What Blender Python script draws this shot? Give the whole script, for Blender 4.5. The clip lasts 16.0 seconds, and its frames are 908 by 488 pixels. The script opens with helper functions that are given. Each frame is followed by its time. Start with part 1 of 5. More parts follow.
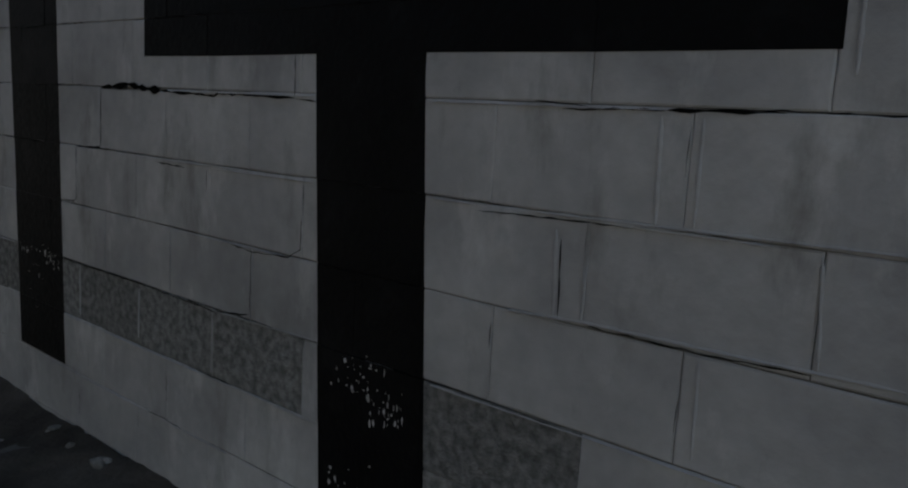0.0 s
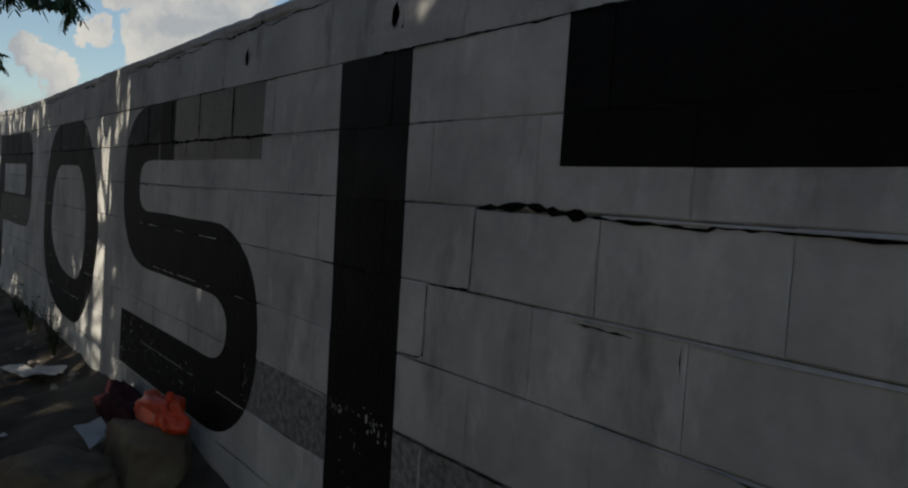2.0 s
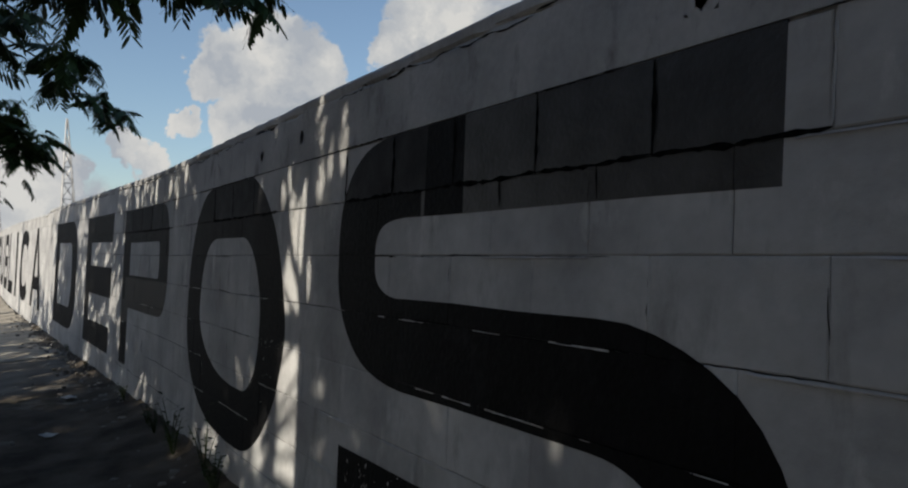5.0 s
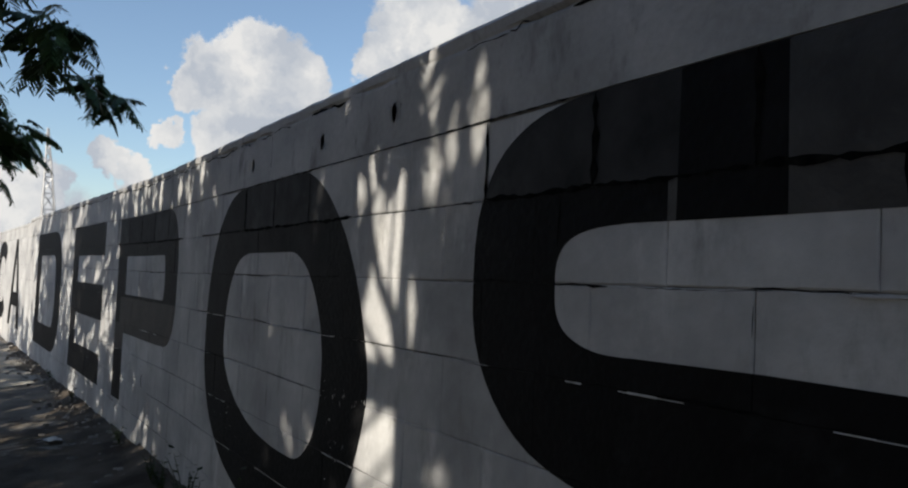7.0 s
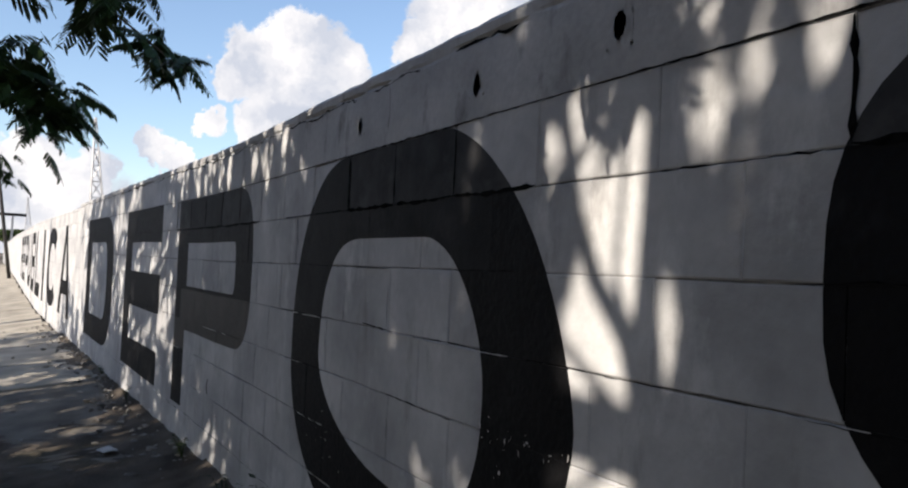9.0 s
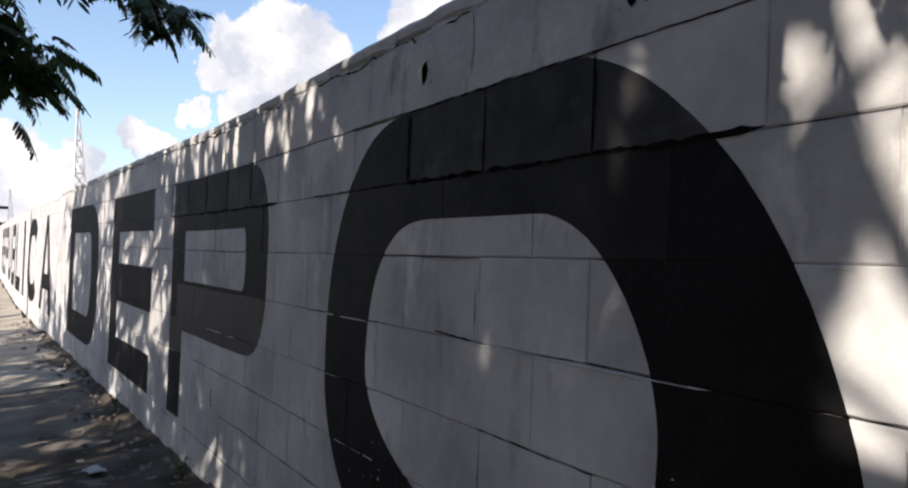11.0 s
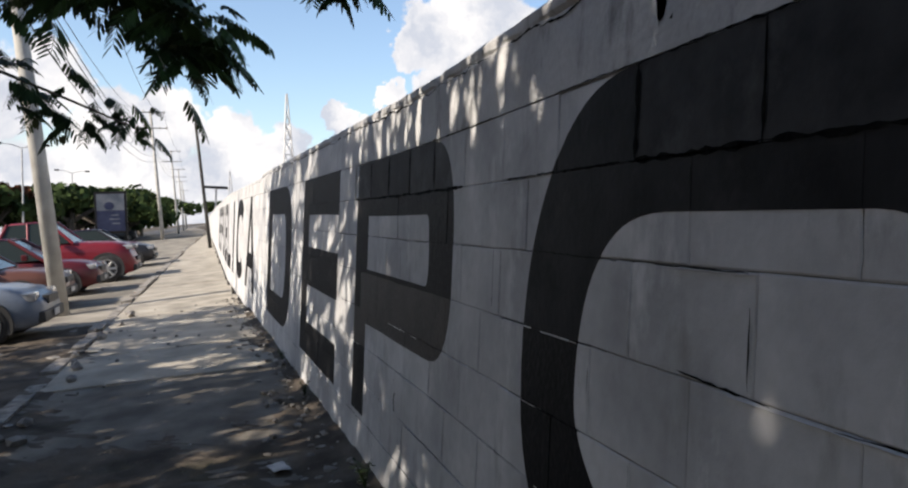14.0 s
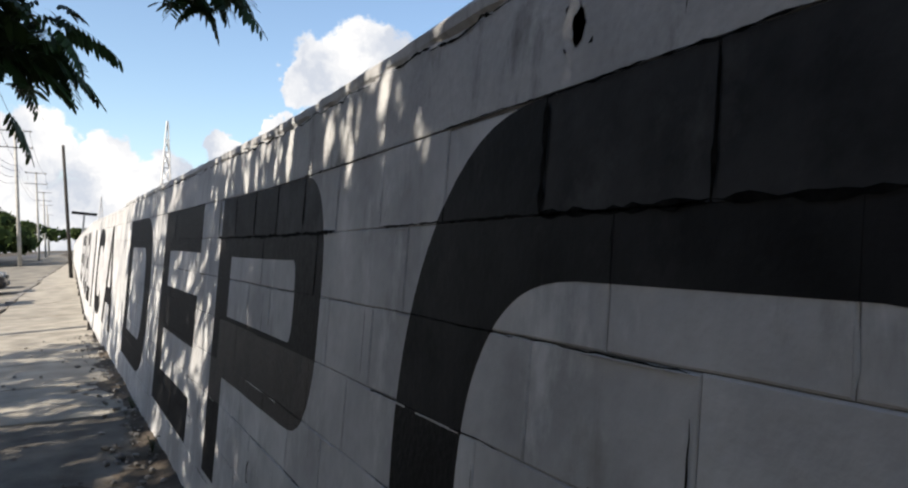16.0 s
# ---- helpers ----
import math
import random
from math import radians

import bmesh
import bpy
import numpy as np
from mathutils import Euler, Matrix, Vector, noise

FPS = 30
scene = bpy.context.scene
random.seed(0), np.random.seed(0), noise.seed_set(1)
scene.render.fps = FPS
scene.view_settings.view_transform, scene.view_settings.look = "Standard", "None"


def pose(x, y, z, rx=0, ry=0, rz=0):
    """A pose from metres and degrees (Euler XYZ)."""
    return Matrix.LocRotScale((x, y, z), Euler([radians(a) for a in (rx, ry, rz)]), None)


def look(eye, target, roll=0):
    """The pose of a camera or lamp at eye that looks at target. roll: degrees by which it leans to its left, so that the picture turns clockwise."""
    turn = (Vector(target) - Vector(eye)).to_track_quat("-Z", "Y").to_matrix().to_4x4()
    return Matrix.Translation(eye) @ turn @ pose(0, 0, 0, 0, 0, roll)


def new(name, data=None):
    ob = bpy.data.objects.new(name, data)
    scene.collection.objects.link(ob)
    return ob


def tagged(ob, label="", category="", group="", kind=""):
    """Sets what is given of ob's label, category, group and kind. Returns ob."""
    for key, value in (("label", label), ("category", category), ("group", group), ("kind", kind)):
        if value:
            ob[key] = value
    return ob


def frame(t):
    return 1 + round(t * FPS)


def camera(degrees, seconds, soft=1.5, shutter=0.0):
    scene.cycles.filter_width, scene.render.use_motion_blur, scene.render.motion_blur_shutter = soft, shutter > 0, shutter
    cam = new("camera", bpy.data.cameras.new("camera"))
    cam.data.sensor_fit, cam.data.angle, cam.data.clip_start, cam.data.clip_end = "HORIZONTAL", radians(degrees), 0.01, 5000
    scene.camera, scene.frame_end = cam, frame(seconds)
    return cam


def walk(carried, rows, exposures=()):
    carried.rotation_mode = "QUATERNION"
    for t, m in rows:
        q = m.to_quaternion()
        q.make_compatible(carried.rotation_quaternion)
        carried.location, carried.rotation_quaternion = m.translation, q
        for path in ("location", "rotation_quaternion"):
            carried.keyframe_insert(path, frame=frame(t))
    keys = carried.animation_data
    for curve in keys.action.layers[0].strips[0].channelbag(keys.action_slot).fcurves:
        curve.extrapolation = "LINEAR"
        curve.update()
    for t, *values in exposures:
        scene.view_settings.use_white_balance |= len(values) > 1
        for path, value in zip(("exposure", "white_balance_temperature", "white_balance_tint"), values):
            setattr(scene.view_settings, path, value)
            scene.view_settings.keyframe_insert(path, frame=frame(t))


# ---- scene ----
cam = camera(58.0, 16.0, soft=2.2)
PATH = [
    (0, (2.713, -1.355, 1.28), (1.425, 0.145, 0.979), 3.3),
    (0.5, (2.46, -1.235, 1.297), (1.048, 0.152, 1.011), 4.2),
    (1, (2.182, -1.233, 1.296), (0.741, 0.135, 1.065), 5.3),
    (1.5, (1.86, -1.26, 1.308), (0.379, 0.071, 1.124), 3.7),
    (2, (1.54, -1.212, 1.32), (-0.09, -0.056, 1.227), 4.0),
    (2.5, (1.244, -1.237, 1.313), (-0.39, -0.084, 1.274), 3.3),
    (3, (0.932, -1.305, 1.299), (-0.739, -0.206, 1.266), 2.1),
    (3.5, (0.545, -1.274, 1.269), (-1.224, -0.341, 1.296), 3.7),
    (6, (-1.152, -1.186, 1.263), (-2.87, -0.167, 1.365), 1.6),
    (6.5, (-1.473, -1.122, 1.301), (-3.228, -0.168, 1.398), 2.2),
    (7, (-1.744, -1.176, 1.305), (-3.46, -0.154, 1.41), 2.4),
    (7.5, (-2.0, -1.186, 1.276), (-3.734, -0.194, 1.368), 2.4),
    (8, (-2.271, -1.143, 1.304), (-4.077, -0.287, 1.383), 2.8),
    (10.5, (-3.335, -1.108, 1.318), (-5.012, -0.02, 1.371), 2.1),
    (11, (-3.534, -1.056, 1.305), (-5.283, -0.086, 1.352), 2.1),
    (11.5, (-3.703, -0.982, 1.324), (-5.524, -0.155, 1.34), 3.2),
    (12, (-3.821, -0.959, 1.343), (-5.613, -0.07, 1.353), 3.0),
    (12.5, (-3.891, -0.87, 1.362), (-5.692, -0.001, 1.382), 2.5),
    (13, (-3.935, -0.788, 1.365), (-5.752, 0.048, 1.368), 4.1),
    (13.5, (-4.039, -0.824, 1.373), (-5.916, -0.132, 1.356), 3.0),
    (14, (-4.132, -0.856, 1.371), (-6.056, -0.31, 1.341), 2.1),
    (14.5, (-4.209, -0.814, 1.38), (-6.146, -0.315, 1.383), 2.2),
    (15, (-4.299, -0.715, 1.387), (-6.223, -0.166, 1.411), 4.5),
    (15.5, (-4.396, -0.692, 1.402), (-6.27, 0.006, 1.443), 4.9),
    (16, (-4.484, -0.713, 1.415), (-6.311, 0.095, 1.501), 4.4),
]

EXPOSURES = [(0.0, 0.72, 6850, 8), (1.5, 0.40, 6850, 7), (3.5, 0.40, 6700, 8), (6.0, 0.54, 6480, 9), (8.0, 0.97, 6450, 11), (10.5, 1.28, 6550, 16), (12.5, 1.22, 6480, 12), (14.5, 1.18, 6560, 13), (16.0, 1.20, 6520, 11)]
walk(cam, [(t, look(eye, target, roll)) for t, eye, target, roll in PATH], EXPOSURES)

# ---- light ----
SUN_AZ = (0.250, -0.968)          # horizontal way towards the sun
SUN_EL = radians(28.5)


def make_world():
    w = bpy.data.worlds.new("sky")
    scene.world = w
    w.use_nodes = True
    nt = w.node_tree
    nt.nodes.clear()
    N, L = nt.nodes.new, nt.links.new
    out = N("ShaderNodeOutputWorld")
    sky = N("ShaderNodeTexSky")
    sky.sky_type, sky.sun_disc = 'NISHITA', False
    sky.sun_elevation, sky.sun_rotation = SUN_EL, math.atan2(SUN_AZ[0], SUN_AZ[1])
    sky.air_density, sky.dust_density, sky.ozone_density = 1.0, 0.6, 1.6
    bg = N("ShaderNodeBackground")
    bg.inputs[1].default_value = 0.09
    L(sky.outputs[0], bg.inputs[0])
    tc = N("ShaderNodeTexCoord")
    warp = N("ShaderNodeTexNoise")
    warp.inputs["Scale"].default_value, warp.inputs["Detail"].default_value = 19.0, 9.0
    warp.inputs["Roughness"].default_value = 0.62
    L(tc.outputs["Generated"], warp.inputs["Vector"])
    sub = N("ShaderNodeVectorMath")
    sub.operation = 'SUBTRACT'
    sub.inputs[1].default_value = (0.5, 0.5, 0.5)
    L(warp.outputs["Color"], sub.inputs[0])
    mul = N("ShaderNodeVectorMath")
    mul.operation = 'MULTIPLY'
    mul.inputs[1].default_value = (0.085, 0.085, 0.075)
    L(sub.outputs[0], mul.inputs[0])
    add = N("ShaderNodeVectorMath")
    L(tc.outputs["Generated"], add.inputs[0])
    L(mul.outputs[0], add.inputs[1])
    # cumulus heaps: azimuth, elevation, radius (degrees)
    heaps = [(163.0, 14.4, 3.4), (166.3, 13.2, 3.0), (160.8, 13.2, 2.8), (167.8, 12.0, 1.9), (163.5, 11.3, 3.6), (159.5, 11.0, 3.0), (169.3, 9.5, 1.3), (172.6, 7.6, 1.4), (165.5, 8.8, 2.4), (171.0, 6.0, 1.8),
             (152.5, 17.6, 3.8), (149.0, 15.0, 5.0), (154.6, 15.4, 2.3), (144.0, 17.0, 6.5), (176.5, 5.0, 2.3), (179.5, 5.6, 2.5), (183.5, 6.2, 2.7), (187.0, 5.5, 3.4), (190.5, 8.5, 2.9), (196.0, 7.0, 5.0), (205, 9, 7),
             (120, 14, 8), (100, 20, 9), (60, 14, 9), (20, 18, 10), (235, 16, 9), (260, 12, 8), (320, 10, 8)]
    field = None
    for az, el, rad in heaps:
        d = N("ShaderNodeVectorMath")
        d.operation = 'DISTANCE'
        a, e = radians(az), radians(el)
        d.inputs[1].default_value = (math.cos(a) * math.cos(e), math.sin(a) * math.cos(e), math.sin(e))
        L(add.outputs[0], d.inputs[0])
        m = N("ShaderNodeMapRange")
        m.inputs["From Min"].default_value, m.inputs["From Max"].default_value = radians(rad) * 1.15, radians(rad) * 0.45
        L(d.outputs["Value"], m.inputs["Value"])
        if field is None:
            field = m.outputs[0]
        else:
            mx = N("ShaderNodeMath")
            mx.operation = 'MAXIMUM'
            L(field, mx.inputs[0])
            L(m.outputs[0], mx.inputs[1])
            field = mx.outputs[0]
    # a bank of haze and cloud low over the horizon
    sep = N("ShaderNodeSeparateXYZ")
    L(add.outputs[0], sep.inputs[0])
    low = N("ShaderNodeMapRange")
    low.inputs["From Min"].default_value, low.inputs["From Max"].default_value = 0.13, 0.02
    L(sep.outputs["Z"], low.inputs["Value"])
    mx = N("ShaderNodeMath")
    mx.operation = 'MAXIMUM'
    L(field, mx.inputs[0])
    L(low.outputs[0], mx.inputs[1])
    edge = N("ShaderNodeMapRange")
    edge.interpolation_type = 'SMOOTHSTEP'
    edge.inputs["From Min"].default_value, edge.inputs["From Max"].default_value = 0.32, 0.56
    L(mx.outputs[0], edge.inputs["Value"])
    shade = N("ShaderNodeTexNoise")
    shade.inputs["Scale"].default_value, shade.inputs["Detail"].default_value = 14.0, 5.0
    L(add.outputs[0], shade.inputs["Vector"])
    ramp = N("ShaderNodeValToRGB")
    ramp.color_ramp.elements[0].position, ramp.color_ramp.elements[0].color = 0.36, (0.60, 0.645, 0.72, 1)
    ramp.color_ramp.elements[1].position, ramp.color_ramp.elements[1].color = 0.62, (1.0, 0.985, 0.96, 1)
    L(shade.outputs["Fac"], ramp.inputs[0])
    cloud = N("ShaderNodeBackground")
    cloud.inputs[1].default_value = CLOUD
    L(ramp.outputs[0], cloud.inputs[0])
    mix = N("ShaderNodeMixShader")
    L(edge.outputs[0], mix.inputs[0])
    L(bg.outputs[0], mix.inputs[1])
    L(cloud.outputs[0], mix.inputs[2])
    L(mix.outputs[0], out.inputs[0])


CLOUD = 0.49
make_world()
sun = new("sun", bpy.data.lights.new("sun", 'SUN'))
sun.data.energy, sun.data.angle, sun.data.color = 3.9, radians(0.55), (1.0, 0.91, 0.78)
sun.matrix_world = look((SUN_AZ[0] * 40, SUN_AZ[1] * 40, 40 * math.tan(SUN_EL)), (0, 0, 0))


# ---- materials ----
def material(name, dark, light, scale=6.0, rough=0.8, bump=0.2, fine=60.0, metal=0.0, spread=(0.35, 0.68), vary=0.0, stain=None, stretch=(1, 1, 1), coat=0.0, island=False, spec=0.5, patch=None):
    """Two-scale noise between two colours with relief; stain: (colour, amount, scale)."""
    m = bpy.data.materials.new(name)
    m.use_nodes = True
    nt = m.node_tree
    N, L = nt.nodes.new, nt.links.new
    p = nt.nodes["Principled BSDF"]
    tc = N("ShaderNodeTexCoord")
    geo = N("ShaderNodeNewGeometry")
    mp = N("ShaderNodeMapping")
    mp.inputs["Scale"].default_value = stretch
    L(geo.outputs["Position"], mp.inputs[0])
    big, small = N("ShaderNodeTexNoise"), N("ShaderNodeTexNoise")
    big.inputs["Scale"].default_value, big.inputs["Detail"].default_value = scale, 5.0
    small.inputs["Scale"].default_value, small.inputs["Detail"].default_value = fine, 4.0
    L(mp.outputs[0], big.inputs["Vector"])
    L(geo.outputs["Position"], small.inputs["Vector"])
    ramp = N("ShaderNodeValToRGB")
    ramp.color_ramp.elements[0].position, ramp.color_ramp.elements[1].position = spread
    ramp.color_ramp.elements[0].color, ramp.color_ramp.elements[1].color = (*dark, 1), (*light, 1)
    L(big.outputs["Fac"], ramp.inputs[0])
    grain = N("ShaderNodeMapRange")
    grain.inputs["From Min"].default_value, grain.inputs["From Max"].default_value = 0.3, 0.7
    grain.inputs["To Min"].default_value, grain.inputs["To Max"].default_value = 0.92, 1.06
    L(small.outputs["Fac"], grain.inputs["Value"])
    mul = N("ShaderNodeMixRGB")
    mul.blend_type = 'MULTIPLY'
    mul.inputs[0].default_value = 1.0
    L(ramp.outputs[0], mul.inputs[1])
    L(grain.outputs[0], mul.inputs[2])
    col = mul.outputs[0]
    for number, mark in enumerate([k for k in (stain, patch) if k]):
        sn = N("ShaderNodeTexNoise")
        sn.inputs["Scale"].default_value, sn.inputs["Detail"].default_value = mark[2], 7.0
        sn.inputs["Roughness"].default_value = 0.65
        sm = N("ShaderNodeMapping")
        sm.inputs["Scale"].default_value = mark[3] if len(mark) > 3 else (1, 1, 1)
        sm.inputs["Location"].default_value = (3.1 + 5.3 * number, 7.7, 1.3)
        L(geo.outputs["Position"], sm.inputs[0])
        L(sm.outputs[0], sn.inputs["Vector"])
        sr = N("ShaderNodeMapRange")
        sr.inputs["From Min"].default_value, sr.inputs["From Max"].default_value = 0.56, 0.72
        sr.inputs["To Max"].default_value = mark[1]
        L(sn.outputs["Fac"], sr.inputs["Value"])
        mix = N("ShaderNodeMixRGB")
        mix.inputs[2].default_value = (*mark[0], 1)
        L(sr.outputs[0], mix.inputs[0])
        L(col, mix.inputs[1])
        col = mix.outputs[0]
    if vary:
        info = N("ShaderNodeNewGeometry") if island else N("ShaderNodeObjectInfo")
        vr = N("ShaderNodeMapRange")
        vr.inputs["To Min"].default_value, vr.inputs["To Max"].default_value = 1 - vary, 1 + vary
        L(info.outputs["Random Per Island" if island else "Random"], vr.inputs["Value"])
        vm = N("ShaderNodeMixRGB")
        vm.blend_type = 'MULTIPLY'
        vm.inputs[0].default_value = 1.0
        L(col, vm.inputs[1])
        L(vr.outputs[0], vm.inputs[2])
        col = vm.outputs[0]
    L(col, p.inputs["Base Color"])
    rr = N("ShaderNodeMapRange")
    rr.inputs["To Min"].default_value, rr.inputs["To Max"].default_value = max(rough - 0.12, 0.02), min(rough + 0.1, 1.0)
    L(small.outputs["Fac"], rr.inputs["Value"])
    L(rr.outputs[0], p.inputs["Roughness"])
    p.inputs["Metallic"].default_value = metal
    p.inputs["Specular IOR Level"].default_value = spec
    p.inputs["Coat Weight"].default_value = coat
    if bump:
        addn = N("ShaderNodeMath")
        L(big.outputs["Fac"], addn.inputs[0])
        L(small.outputs["Fac"], addn.inputs[1])
        bp = N("ShaderNodeBump")
        bp.inputs["Strength"].default_value, bp.inputs["Distance"].default_value = bump, 0.01
        L(addn.outputs[0], bp.inputs["Height"])
        L(bp.outputs[0], p.inputs["Normal"])
    return m


WHITE = material("white_wall_paint", (0.30, 0.30, 0.302), (0.49, 0.49, 0.485), 2.1, 0.76, 0.4, 22, vary=0.06, stain=((0.215, 0.21, 0.195), 0.8, 3.4, (1.6, 1, 0.55)), spec=0.3, patch=((0.60, 0.60, 0.595), 0.7, 4.2, (1.5, 1, 0.7)))
BEAM = material("beam_paint", (0.32, 0.32, 0.318), (0.45, 0.447, 0.44), 3.2, 0.8, 0.3, 45, stain=((0.13, 0.127, 0.122), 0.8, 5.0, (1.5, 1, 0.6)), spec=0.3)
BARE = material("bare_block", (0.13, 0.13, 0.126), (0.30, 0.30, 0.288), 38.0, 0.9, 0.9, 130, spread=(0.36, 0.64), vary=0.18, stain=((0.36, 0.36, 0.35), 0.6, 17.0))
MORTAR = material("mortar", (0.12, 0.12, 0.117), (0.26, 0.257, 0.25), 12.0, 0.95, 0.5, 120, spec=0.1)
BLACK = material("black_wall_paint", (0.0022, 0.0022, 0.0026), (0.0055, 0.0055, 0.006), 5.0, 0.66, 0.3, 45, stain=((0.016, 0.016, 0.017), 0.55, 6.0), spec=0.11)
WORN = material("worn_black_paint", (0.016, 0.016, 0.0165), (0.040, 0.040, 0.041), 7.0, 0.72, 0.15, 40, stain=((0.075, 0.075, 0.074), 0.5, 5.0), spec=0.16)
WORN_DARK = material("thin_black_paint", (0.007, 0.007, 0.0075), (0.018, 0.018, 0.019), 5.0, 0.7, 0.15, 40, stain=((0.035, 0.034, 0.034), 0.5, 6.0), spec=0.12)
FADED = material("faded_black_paint", (0.016, 0.014, 0.012), (0.032, 0.026, 0.022), 6.0, 0.6, 0.3, 60, stain=((0.055, 0.044, 0.036), 0.5, 5.0), spec=0.25)
GLOSSY = material("glossy_worn_paint", (0.016, 0.016, 0.017), (0.044, 0.044, 0.044), 7.0, 0.5, 0.3, 60, stain=((0.08, 0.08, 0.078), 0.5, 5.0), spec=0.5)
# near-black that paints the shade inside open joints
CRACK = material("crack_shade", (0.002, 0.002, 0.002), (0.011, 0.011, 0.010), 30.0, 0.95, 0.3, 120, spec=0.03)
MAROON_CLOTH = material("maroon_cloth", (0.022, 0.006, 0.009), (0.05, 0.014, 0.02), 14.0, 0.95, 0.4, 120, spec=0.1)
CHIP = material("flaked_paint", (0.36, 0.36, 0.35), (0.6, 0.59, 0.57), 20.0, 0.85, 0.4, 120)
HOLE = material("hole_concrete", (0.08, 0.078, 0.075), (0.14, 0.135, 0.13), 30.0, 0.95, 0.4, 120)
SLAB = material("concrete_slab", (0.225, 0.205, 0.17), (0.36, 0.33, 0.275), 2.2, 0.9, 0.35, 70, vary=0.08, stain=((0.09, 0.084, 0.075), 0.65, 1.4), spec=0.25)
# earth stains, with the base also darkened to stand for deep shade
SHADED_DIRTY_SLAB = material("earth_stained_shade_concrete", (0.085, 0.076, 0.064), (0.19, 0.172, 0.145), 2.6, 0.92, 0.5, 60, vary=0.12, stain=((0.05, 0.044, 0.036), 0.7, 1.8), spec=0.2)
DIRT = material("dirt", (0.045, 0.036, 0.028), (0.12, 0.10, 0.078), 3.0, 0.95, 0.8, 45, stain=((0.028, 0.032, 0.018), 0.5, 2.0), spec=0.15)
DUSTY = material("dust_covered_concrete", (0.12, 0.11, 0.092), (0.29, 0.265, 0.22), 0.9, 0.92, 0.5, 50, stain=((0.06, 0.054, 0.045), 0.8, 0.7, (1, 0.6, 1)), spec=0.2)
ASPHALT = material("asphalt", (0.040, 0.040, 0.040), (0.085, 0.082, 0.078), 1.2, 0.9, 0.4, 80, stain=((0.16, 0.15, 0.13), 0.5, 0.8))
STONE = material("rubble", (0.11, 0.10, 0.088), (0.27, 0.25, 0.22), 9.0, 0.9, 0.5, 60, vary=0.3, island=True)
BARK = material("bark", (0.05, 0.042, 0.034), (0.13, 0.11, 0.09), 9.0, 0.9, 0.8, 50, stretch=(1, 1, 0.3))
LEAF = material("leaf", (0.012, 0.030, 0.008), (0.032, 0.062, 0.015), 3.0, 0.55, 0.0, 30, vary=0.3, island=True, spec=0.3)
FARLEAF = material("far_leaf", (0.016, 0.028, 0.009), (0.050, 0.072, 0.022), 0.6, 0.9, 0.0, 6, vary=0.4, island=True, spec=0.1)
RUSSET = material("russet_leaf", (0.030, 0.012, 0.006), (0.075, 0.028, 0.013), 0.8, 0.9, 0.0, 6, vary=0.4, island=True, spec=0.1)
WEED = material("weed", (0.012, 0.022, 0.006), (0.032, 0.048, 0.014), 8.0, 0.7, 0.0, 40, vary=0.3, island=True, spec=0.2)
CONCRETE = material("pole_concrete", (0.30, 0.29, 0.265), (0.42, 0.405, 0.37), 3.0, 0.85, 0.3, 60, stain=((0.28, 0.27, 0.25), 0.4, 2.5))
WOOD = material("pole_wood", (0.02, 0.018, 0.016), (0.045, 0.038, 0.032), 4.0, 0.9, 0.5, 40, stretch=(1, 1, 0.15))
STEEL = material("galvanised_steel", (0.28, 0.28, 0.28), (0.42, 0.42, 0.42), 8.0, 0.55, 0.1, 60, metal=0.7)
WIRE = material("wire_sheath", (0.02, 0.02, 0.02), (0.035, 0.035, 0.035), 8.0, 0.6, 0.0)
BLACKMETAL = material("black_frame_paint", (0.005, 0.005, 0.006), (0.011, 0.011, 0.012), 6.0, 0.6, 0.1, spec=0.15)
POSTER = material("poster_print", (0.008, 0.012, 0.034), (0.022, 0.028, 0.06), 1.2, 0.7, 0.0, 6, spec=0.2)
POSTERSKY = material("poster_sky", (0.05, 0.06, 0.08), (0.11, 0.12, 0.14), 1.2, 0.7, 0.0, 6, spec=0.2)
ORANGE = material("orange_plastic", (0.55, 0.045, 0.015), (0.78, 0.085, 0.025), 9.0, 0.4, 0.3, 60)
SACK = material("brown_sack", (0.10, 0.075, 0.05), (0.20, 0.155, 0.10), 7.0, 0.9, 0.5, 80)
PAPER = material("newsprint", (0.42, 0.41, 0.39), (0.62, 0.61, 0.58), 6.0, 0.85, 0.1, 40, stain=((0.2, 0.2, 0.2), 0.7, 24.0))
TYRE = material("tyre_rubber", (0.014, 0.014, 0.014), (0.028, 0.027, 0.026), 9.0, 0.85, 0.2)
RIM = material("rim_alloy", (0.38, 0.38, 0.38), (0.52, 0.52, 0.52), 7.0, 0.4, 0.05, metal=0.8)
TRIM = material("dark_trim", (0.015, 0.015, 0.015), (0.03, 0.03, 0.03), 7.0, 0.6, 0.1)
LAMP = material("lamp_lens", (0.16, 0.165, 0.17), (0.34, 0.345, 0.35), 9.0, 0.15, 0.0, coat=0.6)


def car_paint(name, c):
    return material(name, tuple(v * 0.85 for v in c), c, 1.5, 0.42, 0.0, 40, metal=0.1, coat=0.3, stain=((0.12, 0.10, 0.085), 0.2, 3.0), spec=0.3)


